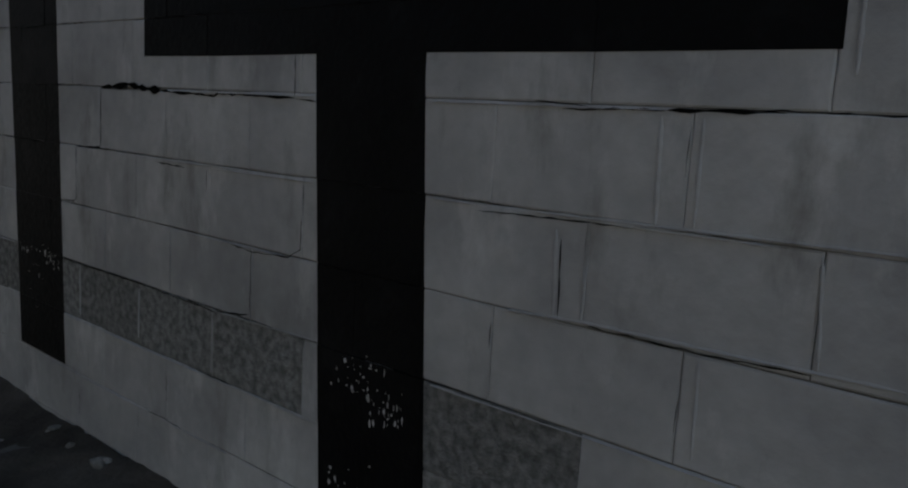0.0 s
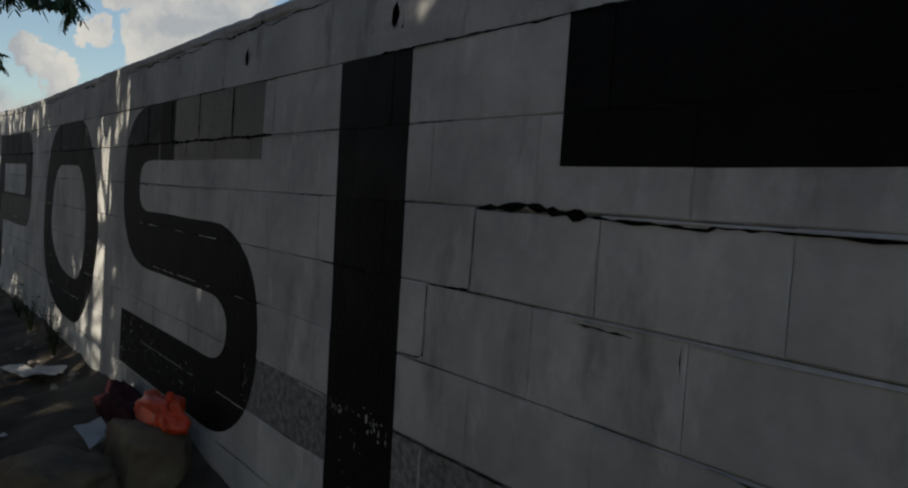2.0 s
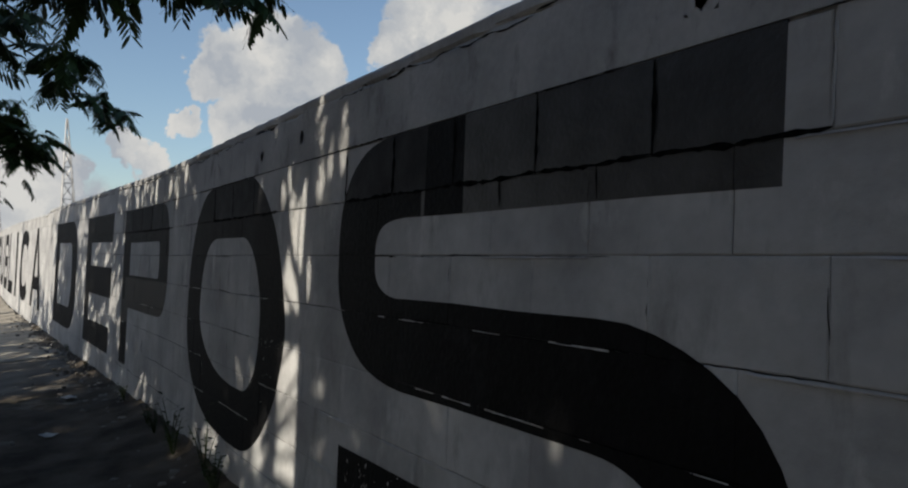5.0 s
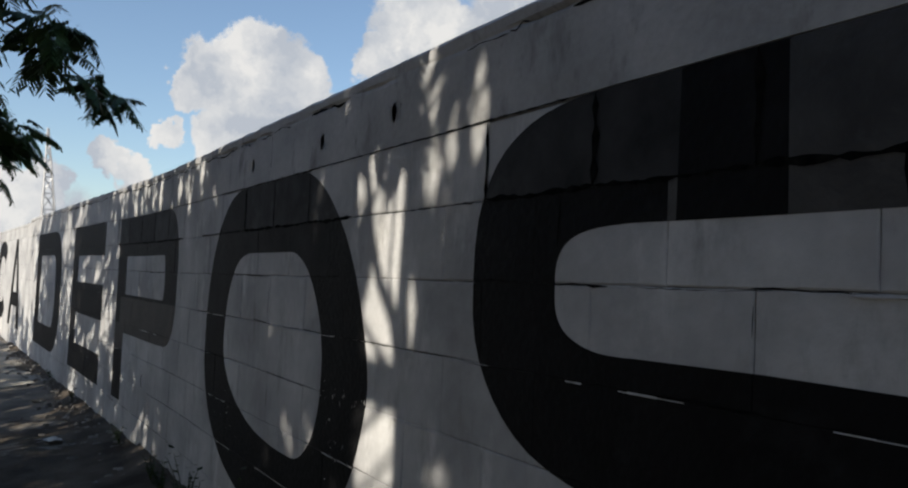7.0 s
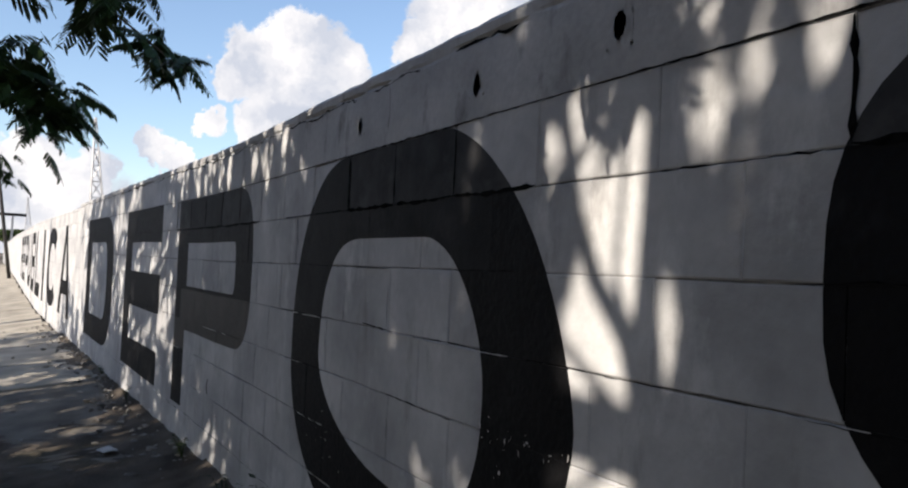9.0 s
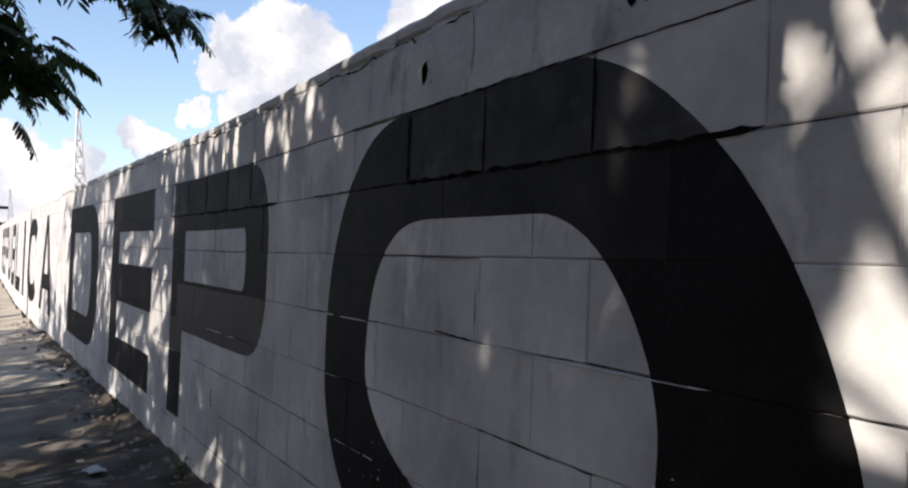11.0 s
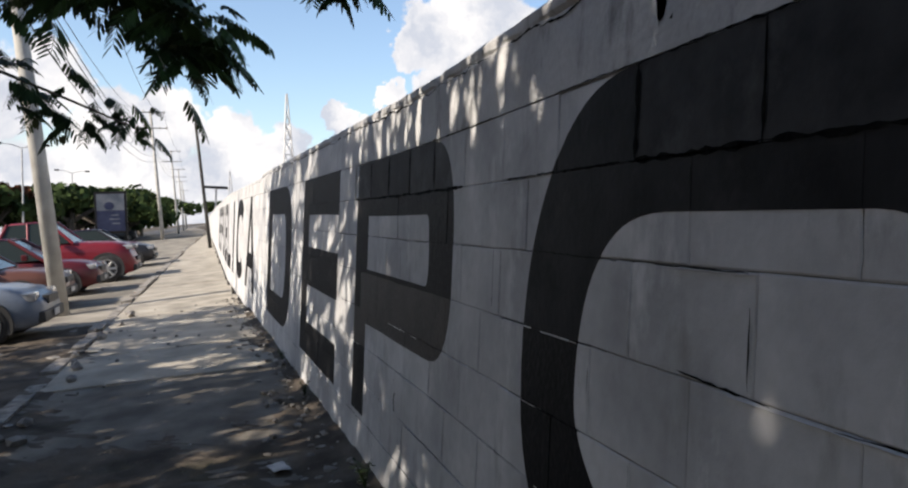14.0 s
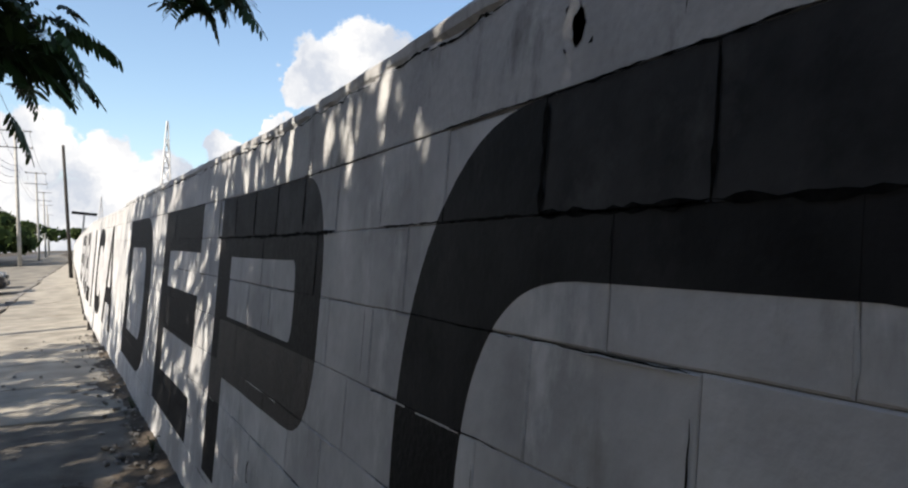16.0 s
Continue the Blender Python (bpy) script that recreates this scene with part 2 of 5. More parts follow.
def glass_material():
    m = bpy.data.materials.new("tinted_glass")
    m.use_nodes = True
    p = m.node_tree.nodes["Principled BSDF"]
    p.inputs["Base Color"].default_value = (0.02, 0.026, 0.024, 1)
    p.inputs["Roughness"].default_value = 0.12
    p.inputs["Specular IOR Level"].default_value = 0.22
    return m


GLASS = glass_material()


# ---- mesh helpers ----
def mesh_part(name, verts, faces, mats, parent=None, label="", kind="", slots=None, smooth=False):
    me = bpy.data.meshes.new(name)
    me.from_pydata([tuple(v) for v in verts], [], faces)
    for m in (mats if isinstance(mats, (list, tuple)) else [mats]):
        me.materials.append(m)
    if slots is not None:
        me.polygons.foreach_set("material_index", slots)
    if smooth:
        me.polygons.foreach_set("use_smooth", [True] * len(me.polygons))
    me.update()
    ob = new(name, me)
    if parent is not None:
        ob.parent = parent
    return tagged(ob, label, kind=kind)


def part(name, bm, mat, parent=None, label="", smooth=False):
    me = bpy.data.meshes.new(name)
    bm.normal_update()
    bm.to_mesh(me)
    bm.free()
    me.materials.append(mat)
    if smooth:
        me.polygons.foreach_set("use_smooth", [True] * len(me.polygons))
    ob = new(name, me)
    if parent is not None:
        ob.parent = parent
    return tagged(ob, label)


def box_bm(x0, x1, y0, y1, z0, z1, bevel=0.0, bm=None):
    own = bm is None
    bm = bm or bmesh.new()
    r = bmesh.ops.create_cube(bm, size=1.0, matrix=Matrix.Translation(((x0 + x1) / 2, (y0 + y1) / 2, (z0 + z1) / 2)) @ Matrix.Diagonal((x1 - x0, y1 - y0, z1 - z0, 1)))
    if bevel and own:
        bmesh.ops.bevel(bm, geom=bm.edges[:], offset=bevel, segments=2, affect='EDGES', profile=0.7)
    return bm


def tube(points, radii, sides=8, verts=None, faces=None, cap=True):
    """Adds a tapered tube along points to verts and faces."""
    verts, faces = ([] if verts is None else verts), ([] if faces is None else faces)
    pts = [Vector(p) for p in points]
    first = len(verts)
    for i, p in enumerate(pts):
        d = (pts[min(i + 1, len(pts) - 1)] - pts[max(i - 1, 0)]).normalized()
        a = d.orthogonal().normalized() if abs(d.z) < 0.9 else (Vector((1, 0, 0)) - d * d.x).normalized()
        b = d.cross(a)
        for k in range(sides):
            t = 2 * math.pi * k / sides
            verts.append(p + (math.cos(t) * a + math.sin(t) * b) * float(radii[i]))
    for i in range(len(pts) - 1):
        for k in range(sides):
            a, b = first + i * sides + k, first + i * sides + (k + 1) % sides
            faces.append((a, b, b + sides, a + sides))
    if cap:
        faces.append(tuple(first + k for k in reversed(range(sides))))
        faces.append(tuple(first + (len(pts) - 1) * sides + k for k in range(sides)))
    return verts, faces


def lathe(profile, sides=20):
    """Verts and faces of a profile [(radius, along x)] turned about the x axis."""
    verts, faces = [], []
    for r, x in profile:
        for k in range(sides):
            t = 2 * math.pi * k / sides
            verts.append((x, r * math.cos(t), r * math.sin(t)))
    for i in range(len(profile) - 1):
        for k in range(sides):
            a, b = i * sides + k, i * sides + (k + 1) % sides
            faces.append((a, b, b + sides, a + sides))
    return verts, faces


# ---- plan of the wall and the ground ----

def wall_y(x):
    if x > -6.8:
        return 0.0
    if x > -8.8:
        return -0.01075 * (x + 6.8) ** 2
    if x > -24.0:
        return 0.043 * (x + 7.8)
    return 0.043 * -16.2 + 0.02 * (x + 24.0)


FALL = 0.128                      # the ground falls away from the wall towards the road


def ground_z(x, y=None):
    """The ground's height; without y, at the foot of the wall."""
    return 0.006 * min(max(0.0, -8.0 - x), 42.0) + (0.0 if y is None else FALL * min(0.0, y - wall_y(x)))


def on_wall(s, d, z):
    """A point at s along the wall, d metres out of its face, z above the ground."""
    return (s, wall_y(s) - d, z + ground_z(s) - FALL * max(0.0, d - 0.02))


COURSE, TOP = 0.2145, 1.752
JOINT = [TOP - COURSE * k for k in range(11)]          # bed joints below the beam
OFFSET = [-0.09, -0.30, -0.09, -0.28, -0.065, -0.259, -0.08, -0.27, -0.08, -0.27]
LONG = 0.434
rng = random.Random(7)
PROUD = {}


def proud(c, i):
    """How far block i of course c stands out of the wall's plane."""
    if (c, i) not in PROUD:
        PROUD[c, i] = random.Random(c * 1009 + i).uniform(0.0, 0.0022)
    return PROUD[c, i]


def block_shape(insets, seed, length=LONG):
    """A block face with uneven edges: points (along, out, up) and faces."""
    r = random.Random(seed)
    l, rt, b, t = insets
    j = lambda: r.uniform(-0.0012, 0.0012)
    ring = [(l, b), (length * 0.34, b + j()), (length * 0.7, b + j()), (length - rt, b), (length - rt + j(), COURSE / 2),
            (length - rt, COURSE - t), (length * 0.6, COURSE - t + j()), (length * 0.3, COURSE - t + j()), (l, COURSE - t), (l + j(), COURSE / 2)]
    n = len(ring)
    cx, cz = length / 2, COURSE / 2
    pts = []
    for k, (inset, out) in enumerate(((0.0035, 0.0), (0.0, -0.0025), (0.0, -0.02))):
        for x, z in ring:
            pts.append((x - math.copysign(inset, x - cx), out, z - math.copysign(inset, z - cz)))
    faces = [tuple(range(n))]
    for k in range(2):
        for i in range(n):
            a, b2 = k * n + i, k * n + (i + 1) % n
            faces.append((a, a + n, b2 + n, b2))
    return pts, faces


# how open the joints of a block are: left, right, bottom, top (metres)
KINDS = [(0.0006, 0.0006, 0.0006, 0.0010), (0.0006, 0.0006, 0.0006, 0.0024), (0.0006, 0.0022, 0.0006, 0.0010), (0.0006, 0.0026, 0.0006, 0.0028),
         (0.0006, 0.0030, 0.0008, 0.0090), (0.0006, 0.0026, 0.0018, 0.0006), (0.0004, 0.0004, 0.0014, 0.0004), (0.0012, 0.0060, 0.0010, 0.0066)]


def is_worn(c, m):
    """Courses whose joints stand open because the paint skipped them."""
    return c == 0 and (-3.7 < m < -1.5 or -6.0 < m < -4.8 or -9.2 < m < -7.4)


def kind_of(c, i, s):
    r = random.Random(c * 31 + i * 977 + 5)
    m = s + LONG / 2
    if is_worn(c, m):
        return 7
    if c == 2 and -0.1 < s < 0.3:
        return 4
    if c in (3, 4) and -0.5 < s < 1.1:
        return r.choice((3, 5, 3, 1))
    return r.choice((0, 0, 1, 1, 2, 6, 6, 3))


def is_bare(c, s):
    m = s + LONG / 2
    return (c == 5 and -1.55 < m < 1.15) or (c == 5 and 1.4 < m < 1.85) or (c == 6 and 1.4 < m < 2.2)


def plate_with_hole(s0, s1, z0, z1, hs, hz, rx, rz, d, verts, faces, slots):
    """A flat piece of wall face with a rough round hole that runs 9 cm into it."""
    n, first = 20, len(verts)
    r = random.Random(int(hs * 100))
    for k in range(n):
        t = 2 * math.pi * k / n
        c, s = math.cos(t), math.sin(t)
        f = 1 / max(abs(c) / 1.0, abs(s) / 1.0)
        verts.append(on_wall((s0 + s1) / 2 + c * f * (s1 - s0) / 2, d, (z0 + z1) / 2 + s * f * (z1 - z0) / 2))
    for dd, k2 in ((d, 1.12), (d - 0.006, 0.95), (d - 0.09, 0.85)):
        for k in range(n):
            t = 2 * math.pi * k / n
            w = 1 + r.uniform(-0.14, 0.14)
            verts.append(on_wall(hs + rx * k2 * w * math.cos(t), dd, hz + rz * k2 * w * math.sin(t)))
    for ring in range(3):
        for k in range(n):
            a, b = first + ring * n + k, first + ring * n + (k + 1) % n
            faces.append((a, b, b + n, a + n))
            slots.append(0 if ring == 0 else 1)
    faces.append(tuple(first + 3 * n + k for k in range(n)))
    slots.append(1)


# ---- the wall ----
WALL_FROM, WALL_TO, STEP_AT, FAR_AT = 5.2, -120.0, -15.75, -27.0


def build_wall():
    verts, faces = [], []
    xs = list(np.arange(WALL_FROM, -27.0, -0.4)) + list(np.arange(-27.0, WALL_TO - 1, -3.0))
    for i, s in enumerate(xs):
        top = 1.752
        for d, z in ((-0.004, -0.4), (-0.004, top), (-0.15, top), (-0.15, -0.4)):
            verts.append(on_wall(s, d, z))
        if i:
            a, b = (i - 1) * 4, i * 4
            for k in range(4):
                faces.append((a + k, a + (k + 1) % 4, b + (k + 1) % 4, b + k))
    faces.append((0, 3, 2, 1))
    n = len(verts) - 4
    faces.append((n, n + 1, n + 2, n + 3))
    wall = mesh_part("wall_long", verts, faces, MORTAR, kind="structure", label="long white painted concrete block wall beside the pavement")
    tagged(wall, category="wall")
    return wall


wall = build_wall()

HOLES = [(-0.535, 1.854), (-1.697, 1.856), (-4.13, 1.880), (-4.753, 1.840), (-5.645, 1.850), (-8.02, 1.875), (-8.95, 1.865), (1.9, 1.86), (3.4, 1.85)]


def build_beam():
    """The cast beam that caps the wall, with tie holes and a chipped upper edge."""
    rows = [1.7535, 1.815, 1.895, 1.966, 1.980, 1.990, 2.016, 2.032]
    verts, faces, slots = [], [], []
    r = random.Random(3)
    cuts = set()
    for hs, _ in HOLES:
        cuts |= {round(hs - 0.045, 3), round(hs + 0.045, 3)}
    s = WALL_FROM
    while s > FAR_AT:
        if all(abs(s - c) > 0.05 for c in cuts):
            cuts.add(round(s, 3))
        s -= 0.11
    cuts |= {WALL_FROM, STEP_AT + 0.002, STEP_AT - 0.002, FAR_AT}
    cuts |= {FAR_AT - 2.5 * k for k in range(1, 38)}
    xs = sorted(cuts, reverse=True)
    n = len(rows) + 3
    for s in xs:
        drop = -0.055 if s < STEP_AT else 0.0
        chip = (r.random() < 0.25) * r.uniform(0, 0.008)
        for k, z in enumerate(rows):
            d = 0.003 + r.uniform(-0.0012, 0.0012)
            if k in (4,):
                d, z = d - r.choice((0.0, 0.004, 0.012, 0.016)), z + r.uniform(-0.004, 0.004)
            if k == len(rows) - 2:
                z, d = z - chip + r.uniform(-0.003, 0.003), d + 0.002 - chip * 0.6
            if k == len(rows) - 1:
                z, d = z - chip * 0.3 + r.uniform(-0.003, 0.003), -0.012 - chip
            verts.append(on_wall(s, d, z + (drop if k > 2 else 0)))
        for d, z in ((-0.14, 2.034 + drop), (-0.155, 2.02 + drop), (-0.155, 1.7535)):
            verts.append(on_wall(s, d, z))
    for i in range(len(xs) - 1):
        a, b = i * n, (i + 1) * n
        hole = next((h for h in HOLES if abs((xs[i] + xs[i + 1]) / 2 - h[0]) < 0.02 and abs(xs[i] - xs[i + 1] - 0.09) < 0.01), None)
        for k in range(n):
            if hole and k == 1:
                plate_with_hole(xs[i], xs[i + 1], 1.815, 1.895, hole[0], hole[1] * 0.5 + 1.855 * 0.5, 0.019, 0.030, 0.003, verts, faces, slots)
                continue
            faces.append((a + k, a + (k + 1) % n, b + (k + 1) % n, b + k))
            slots.append(0)
    faces += [tuple(range(n)), tuple(range((len(xs) - 1) * n + n - 1, (len(xs) - 1) * n - 1, -1))]
    slots += [0, 0]
    return mesh_part("cap_beam", verts, faces, [BEAM, HOLE], wall, "cast concrete cap beam with tie holes and chipped edge", slots=slots)


build_beam()


# ---- painted letters ----
def rect(x0, x1, z0, z1, n=1):
    return [[(x0 + (x1 - x0) * k / n, z0), (x0 + (x1 - x0) * (k + 1) / n, z0), (x0 + (x1 - x0) * (k + 1) / n, z1), (x0 + (x1 - x0) * k / n, z1)] for k in range(n)]


def strip(outer, inner):
    return [[outer[k], outer[k + 1], inner[k + 1], inner[k]] for k in range(len(outer) - 1)]


def oval(cx, cz, a, b, power, t0=0.0, t1=360.0, n=56):
    pts = []
    for k in range(n + 1):
        t = radians(t0 + (t1 - t0) * k / n)
        c, s = math.cos(t), math.sin(t)
        pts.append((cx + a * math.copysign(abs(c) ** (2 / power), c), cz + b * math.copysign(abs(s) ** (2 / power), s)))
    return pts


def letter_o():
    """An O whose corners are each of another roundness."""
    n = 16
    outer = (oval(-4.93, 0.96, 0.69, 0.79, 1.62, 0, 90, n) + oval(-5.75, 1.0, 0.625, 0.752, 2.08, 90, 180, n)
             + oval(-5.20, 1.0, 1.175, 0.73, 2.3, 180, 270, n) + oval(-4.95, 0.96, 0.71, 0.69, 1.75, 270, 360, n))
    inner = (oval(-5.05, 0.975, 0.40, 0.45, 1.85, 0, 90, n) + oval(-5.60, 0.975, 0.405, 0.45, 2.3, 90, 180, n)
             + oval(-5.08, 0.975, 0.925, 0.385, 2.0, 180, 270, n) + oval(-4.97, 0.975, 0.32, 0.385, 2.2, 270, 360, n))
    return strip(outer, inner)


def letter_s():
    top = rect(-3.0, -2.88, 1.45, 1.752) + rect(-2.88, -2.63, 1.45, 1.752) + rect(-2.63, -1.49, 1.45, 1.752, 3)
    bowl = (strip(oval(-3.0, 1.31, 0.605, 0.445, 2.9, 90, 180, 12), oval(-3.0, 1.312, 0.252, 0.138, 3.1, 90, 180, 12))
            + strip(oval(-3.0, 1.31, 0.605, 0.445, 2.3, 180, 270, 12), oval(-3.0, 1.312, 0.252, 0.138, 2.9, 180, 270, 12)))
    middle = rect(-3.0, -2.0, 0.865, 1.175, 3)
    turn = strip(oval(-2.0, 0.725, 0.58, 0.45, 2.2, -90, 90, 20), oval(-2.0, 0.725, 0.24, 0.14, 2.3, -90, 90, 20))
    foot = rect(-3.52, -2.0, 0.275, 0.585, 4)
    return top + bowl + middle + turn + foot


def letter_p(l=-9.13, r=-7.15):
    stem = rect(l, l + 0.33, 0.28, 1.752, 1)
    bars = rect(l + 0.33, r - 0.42, 1.44, 1.752, 3) + rect(l + 0.33, r - 0.42, 0.82, 1.13, 3)
    bowl = strip(oval(r - 0.42, 1.286, 0.42, 0.466, 2.9, -90, 90, 18), oval(r - 0.42, 1.285, 0.06, 0.155, 3.0, -90, 90, 18))
    return stem + bars + bowl


def letter_e(l, r, stem=0.36):
    return rect(l, l + stem, 0.28, 1.752, 1) + rect(l + stem, r, 1.45, 1.752, 3) + rect(l + stem, r, 0.86, 1.18, 3) + rect(l + stem, r, 0.28, 0.55, 3)


def letter_d(l, r, stem=0.42):
    m = r - 0.75
    return (rect(l, l + stem, 0.28, 1.755, 1) + rect(l + stem, m, 1.46, 1.755, 2) + rect(l + stem, m, 0.28, 0.57, 2)
            + strip(oval(m, 1.017, 0.75, 0.738, 2.8, -90, 90, 20), oval(m, 1.015, 0.28, 0.445, 2.6, -90, 90, 20)))


def letter_i(l, r):
    return [[(l + 0.055, 0.262), (r + 0.04, 0.262), (r, 1.75), (l, 1.75)]]


def letter_t():
    return rect(0.21, 2.31, 1.42, 1.75, 5) + [[(1.125, 0.27), (1.505, 0.27), (1.44, 1.42), (1.06, 1.42)]]


def letter_a(l, r, w=0.42):
    m = (l + r) / 2
    return [[(l, 0.28), (l + w, 0.28), (m + w * 0.35, 1.75), (m - w * 0.35, 1.75)], [(r - w, 0.28), (r, 0.28), (m + w * 0.35, 1.75), (m - w * 0.2, 1.75)],
            [(l + 0.5 * w + 0.1, 0.62), (r - 0.5 * w - 0.1, 0.62), (r - 0.7 * w - 0.16, 0.86), (l + 0.7 * w + 0.16, 0.86)]]


def letter_c(l, r):
    m = (l + r) / 2
    return strip(oval(m, 1.02, (r - l) / 2, 0.735, 2.7, 40, 320, 28), oval(m, 1.02, (r - l) / 2 - 0.42, 0.44, 2.4, 40, 320, 28))


def letter_l(l, r):
    return rect(l, l + 0.4, 0.28, 1.752) + rect(l + 0.4, r, 0.28, 0.58, 3)


def letter_b(l, r):
    m = r - 0.42
    q = rect(l, l + 0.4, 0.28, 1.752)
    for z0, z1 in ((0.28, 0.58), (0.88, 1.16), (1.46, 1.752)):
        q += rect(l + 0.4, m, z0, z1, 2)
    q += strip(oval(m, 1.316, 0.40, 0.436, 2.6, -90, 90, 12), oval(m, 1.31, 0.06, 0.15, 2.6, -90, 90, 12))
    q += strip(oval(m, 0.72, 0.42, 0.44, 2.6, -90, 90, 12), oval(m, 0.73, 0.08, 0.15, 2.6, -90, 90, 12))
    return q


def letter_u(l, r):
    m = (l + r) / 2
    return (rect(l, l + 0.4, 0.75, 1.752) + rect(r - 0.4, r, 0.75, 1.752)
            + strip(oval(m, 0.75, (r - l) / 2, 0.47, 2.6, 180, 360, 20), oval(m, 0.75, (r - l) / 2 - 0.4, 0.17, 2.4, 180, 360, 20)))


def letter_r(l, r):
    return letter_p(l, r) + [[(r - 0.75, 0.82), (r - 0.3, 0.82), (r, 0.28), (r - 0.45, 0.28)]]


def clip(poly, s0, s1, z0, z1):
    for axis, limit, sign in ((0, s0, 1), (0, s1, -1), (1, z0, 1), (1, z1, -1)):
        out = []
        for k, p in enumerate(poly):
            q = poly[(k + 1) % len(poly)]
            a, b = sign * (p[axis] - limit), sign * (q[axis] - limit)
            if a >= 0:
                out.append(p)
            if (a >= 0) != (b >= 0):
                t = a / (a - b)
                out.append((p[0] + t * (q[0] - p[0]), p[1] + t * (q[1] - p[1])))
        poly = out
        if len(poly) < 3:
            return []
    return poly


def wobble(p):
    """The unsteady edge of a painter's brush."""
    v = Vector((p[0] * 5.0, p[1] * 5.0, 0.3))
    return (p[0] + 0.006 * noise.noise(v), p[1] + 0.005 * noise.noise(v + Vector((9, 4, 2))))


def paint_letter(char, quads, worn_rows=(), worn_spans=(), force=None):
    """Paint on the blocks' faces and in the joints between them. worn_spans: (s0, s1, z0, z1) where the coat is thin."""
    verts, faces, slots = [], [], []
    for quad in quads:
        quad = [wobble(p) for p in quad]
        if sum(quad[k][0] * quad[(k + 1) % 4][1] - quad[(k + 1) % 4][0] * quad[k][1] for k in range(4)) < 0:
            quad = quad[::-1]
        z_lo, z_hi = min(p[1] for p in quad), max(p[1] for p in quad)
        s_lo, s_hi = min(p[0] for p in quad), max(p[0] for p in quad)
        for c in range(len(OFFSET)):
            z0, z1 = JOINT[c + 1], JOINT[c]
            if c == 0:
                z1 += 0.004
            if z1 < z_lo or z0 > z_hi:
                continue
            i = math.floor((s_lo - OFFSET[c]) / LONG)
            while OFFSET[c] + i * LONG < s_hi:
                s0 = OFFSET[c] + i * LONG
                for sub in range(1):
                    cell = clip(quad, s0, s0 + LONG, z0, z1)
                    kl, kr, kb, kt = KINDS[kind_of(c, i, s0)]
                    face = clip(quad, s0 + kl - 0.0005, s0 + LONG - kr + 0.0005, z0 + kb - 0.0005, z1 - kt + 0.0005)
                    slot = 0
                    if c in worn_rows:
                        slot = 1
                    mid = s0 + LONG / 2
                    for a, b, y0, y1, which in worn_spans:
                        if a < mid < b and y0 < (z0 + z1) / 2 < y1:
                            slot = which
                    if force and force[0] < (s_lo + s_hi) / 2 < force[1] and z_lo > force[2]:
                        slot = 0
                    if slot == 1 and (i * 7 + c * 5) % 5 in (0, 2):
                        slot = 3
                    for poly, d in ((cell, -0.0030), (face, proud(c, i) + 0.0009)):
                        if len(poly) > 2:
                            first = len(verts)
                            verts += [on_wall(s, d, z) for s, z in poly]
                            faces.append(tuple(range(first, first + len(poly))))
                            slots.append(slot if d > 0 else 0)
                            if d > 0:
                                verts += [on_wall(s, -0.0028, z) for s, z in poly]
                                m = len(poly)
                                for k in range(m):
                                    faces.append((first + k, first + m + k, first + m + (k + 1) % m, first + (k + 1) % m))
                                    slots.append(slot)
                i += 1
    ob = mesh_part("painted_letter", verts, faces, [BLACK, WORN, FADED, WORN_DARK, GLOSSY], None, slots=slots)
    worn = " with its upper course worn grey" if worn_rows else ""
    tagged(ob, f"matt black capital letter {char} painted on a white block wall{worn}", "painted letter", "letters painted on the wall", "structure")
    return ob


LETTERS = [paint_letter("T", letter_t()), paint_letter("I", letter_i(-0.855, -0.43), worn_spans=((-1.3, 0.0, 1.33, 1.76, 3),)), paint_letter("S", letter_s(), worn_rows=(0,), worn_spans=((-2.75, -1.3, 1.33, 1.76, 4),), force=(-2.89, -2.62, 1.4)),
           paint_letter("O", letter_o(), worn_rows=(0,), worn_spans=((-6.6, -4.6, 1.33, 1.53, 3), (-6.6, -5.8, 1.12, 1.32, 3))), paint_letter("P", letter_p(), worn_rows=(0,), worn_spans=((-9, -7, 0.7, 1.1, 2),)),
           paint_letter("E", letter_e(-11.50, -9.75)), paint_letter("D", letter_d(-14.60, -12.30))]
FAR_LETTERS = [("A", letter_a, -18.45, -16.55), ("C", letter_c, -21.0, -19.0), ("I", letter_i, -22.3, -21.85), ("L", letter_l, -24.6, -22.9), ("B", letter_b, -27.1, -25.2),
               ("U", letter_u, -29.7, -27.8), ("P", letter_p, -32.2, -30.3), ("E", letter_e, -34.6, -32.8), ("R", letter_r, -37.1, -35.2)]
for char, make, l, r in FAR_LETTERS:
    LETTERS.append(paint_letter(char, make(l, r)))


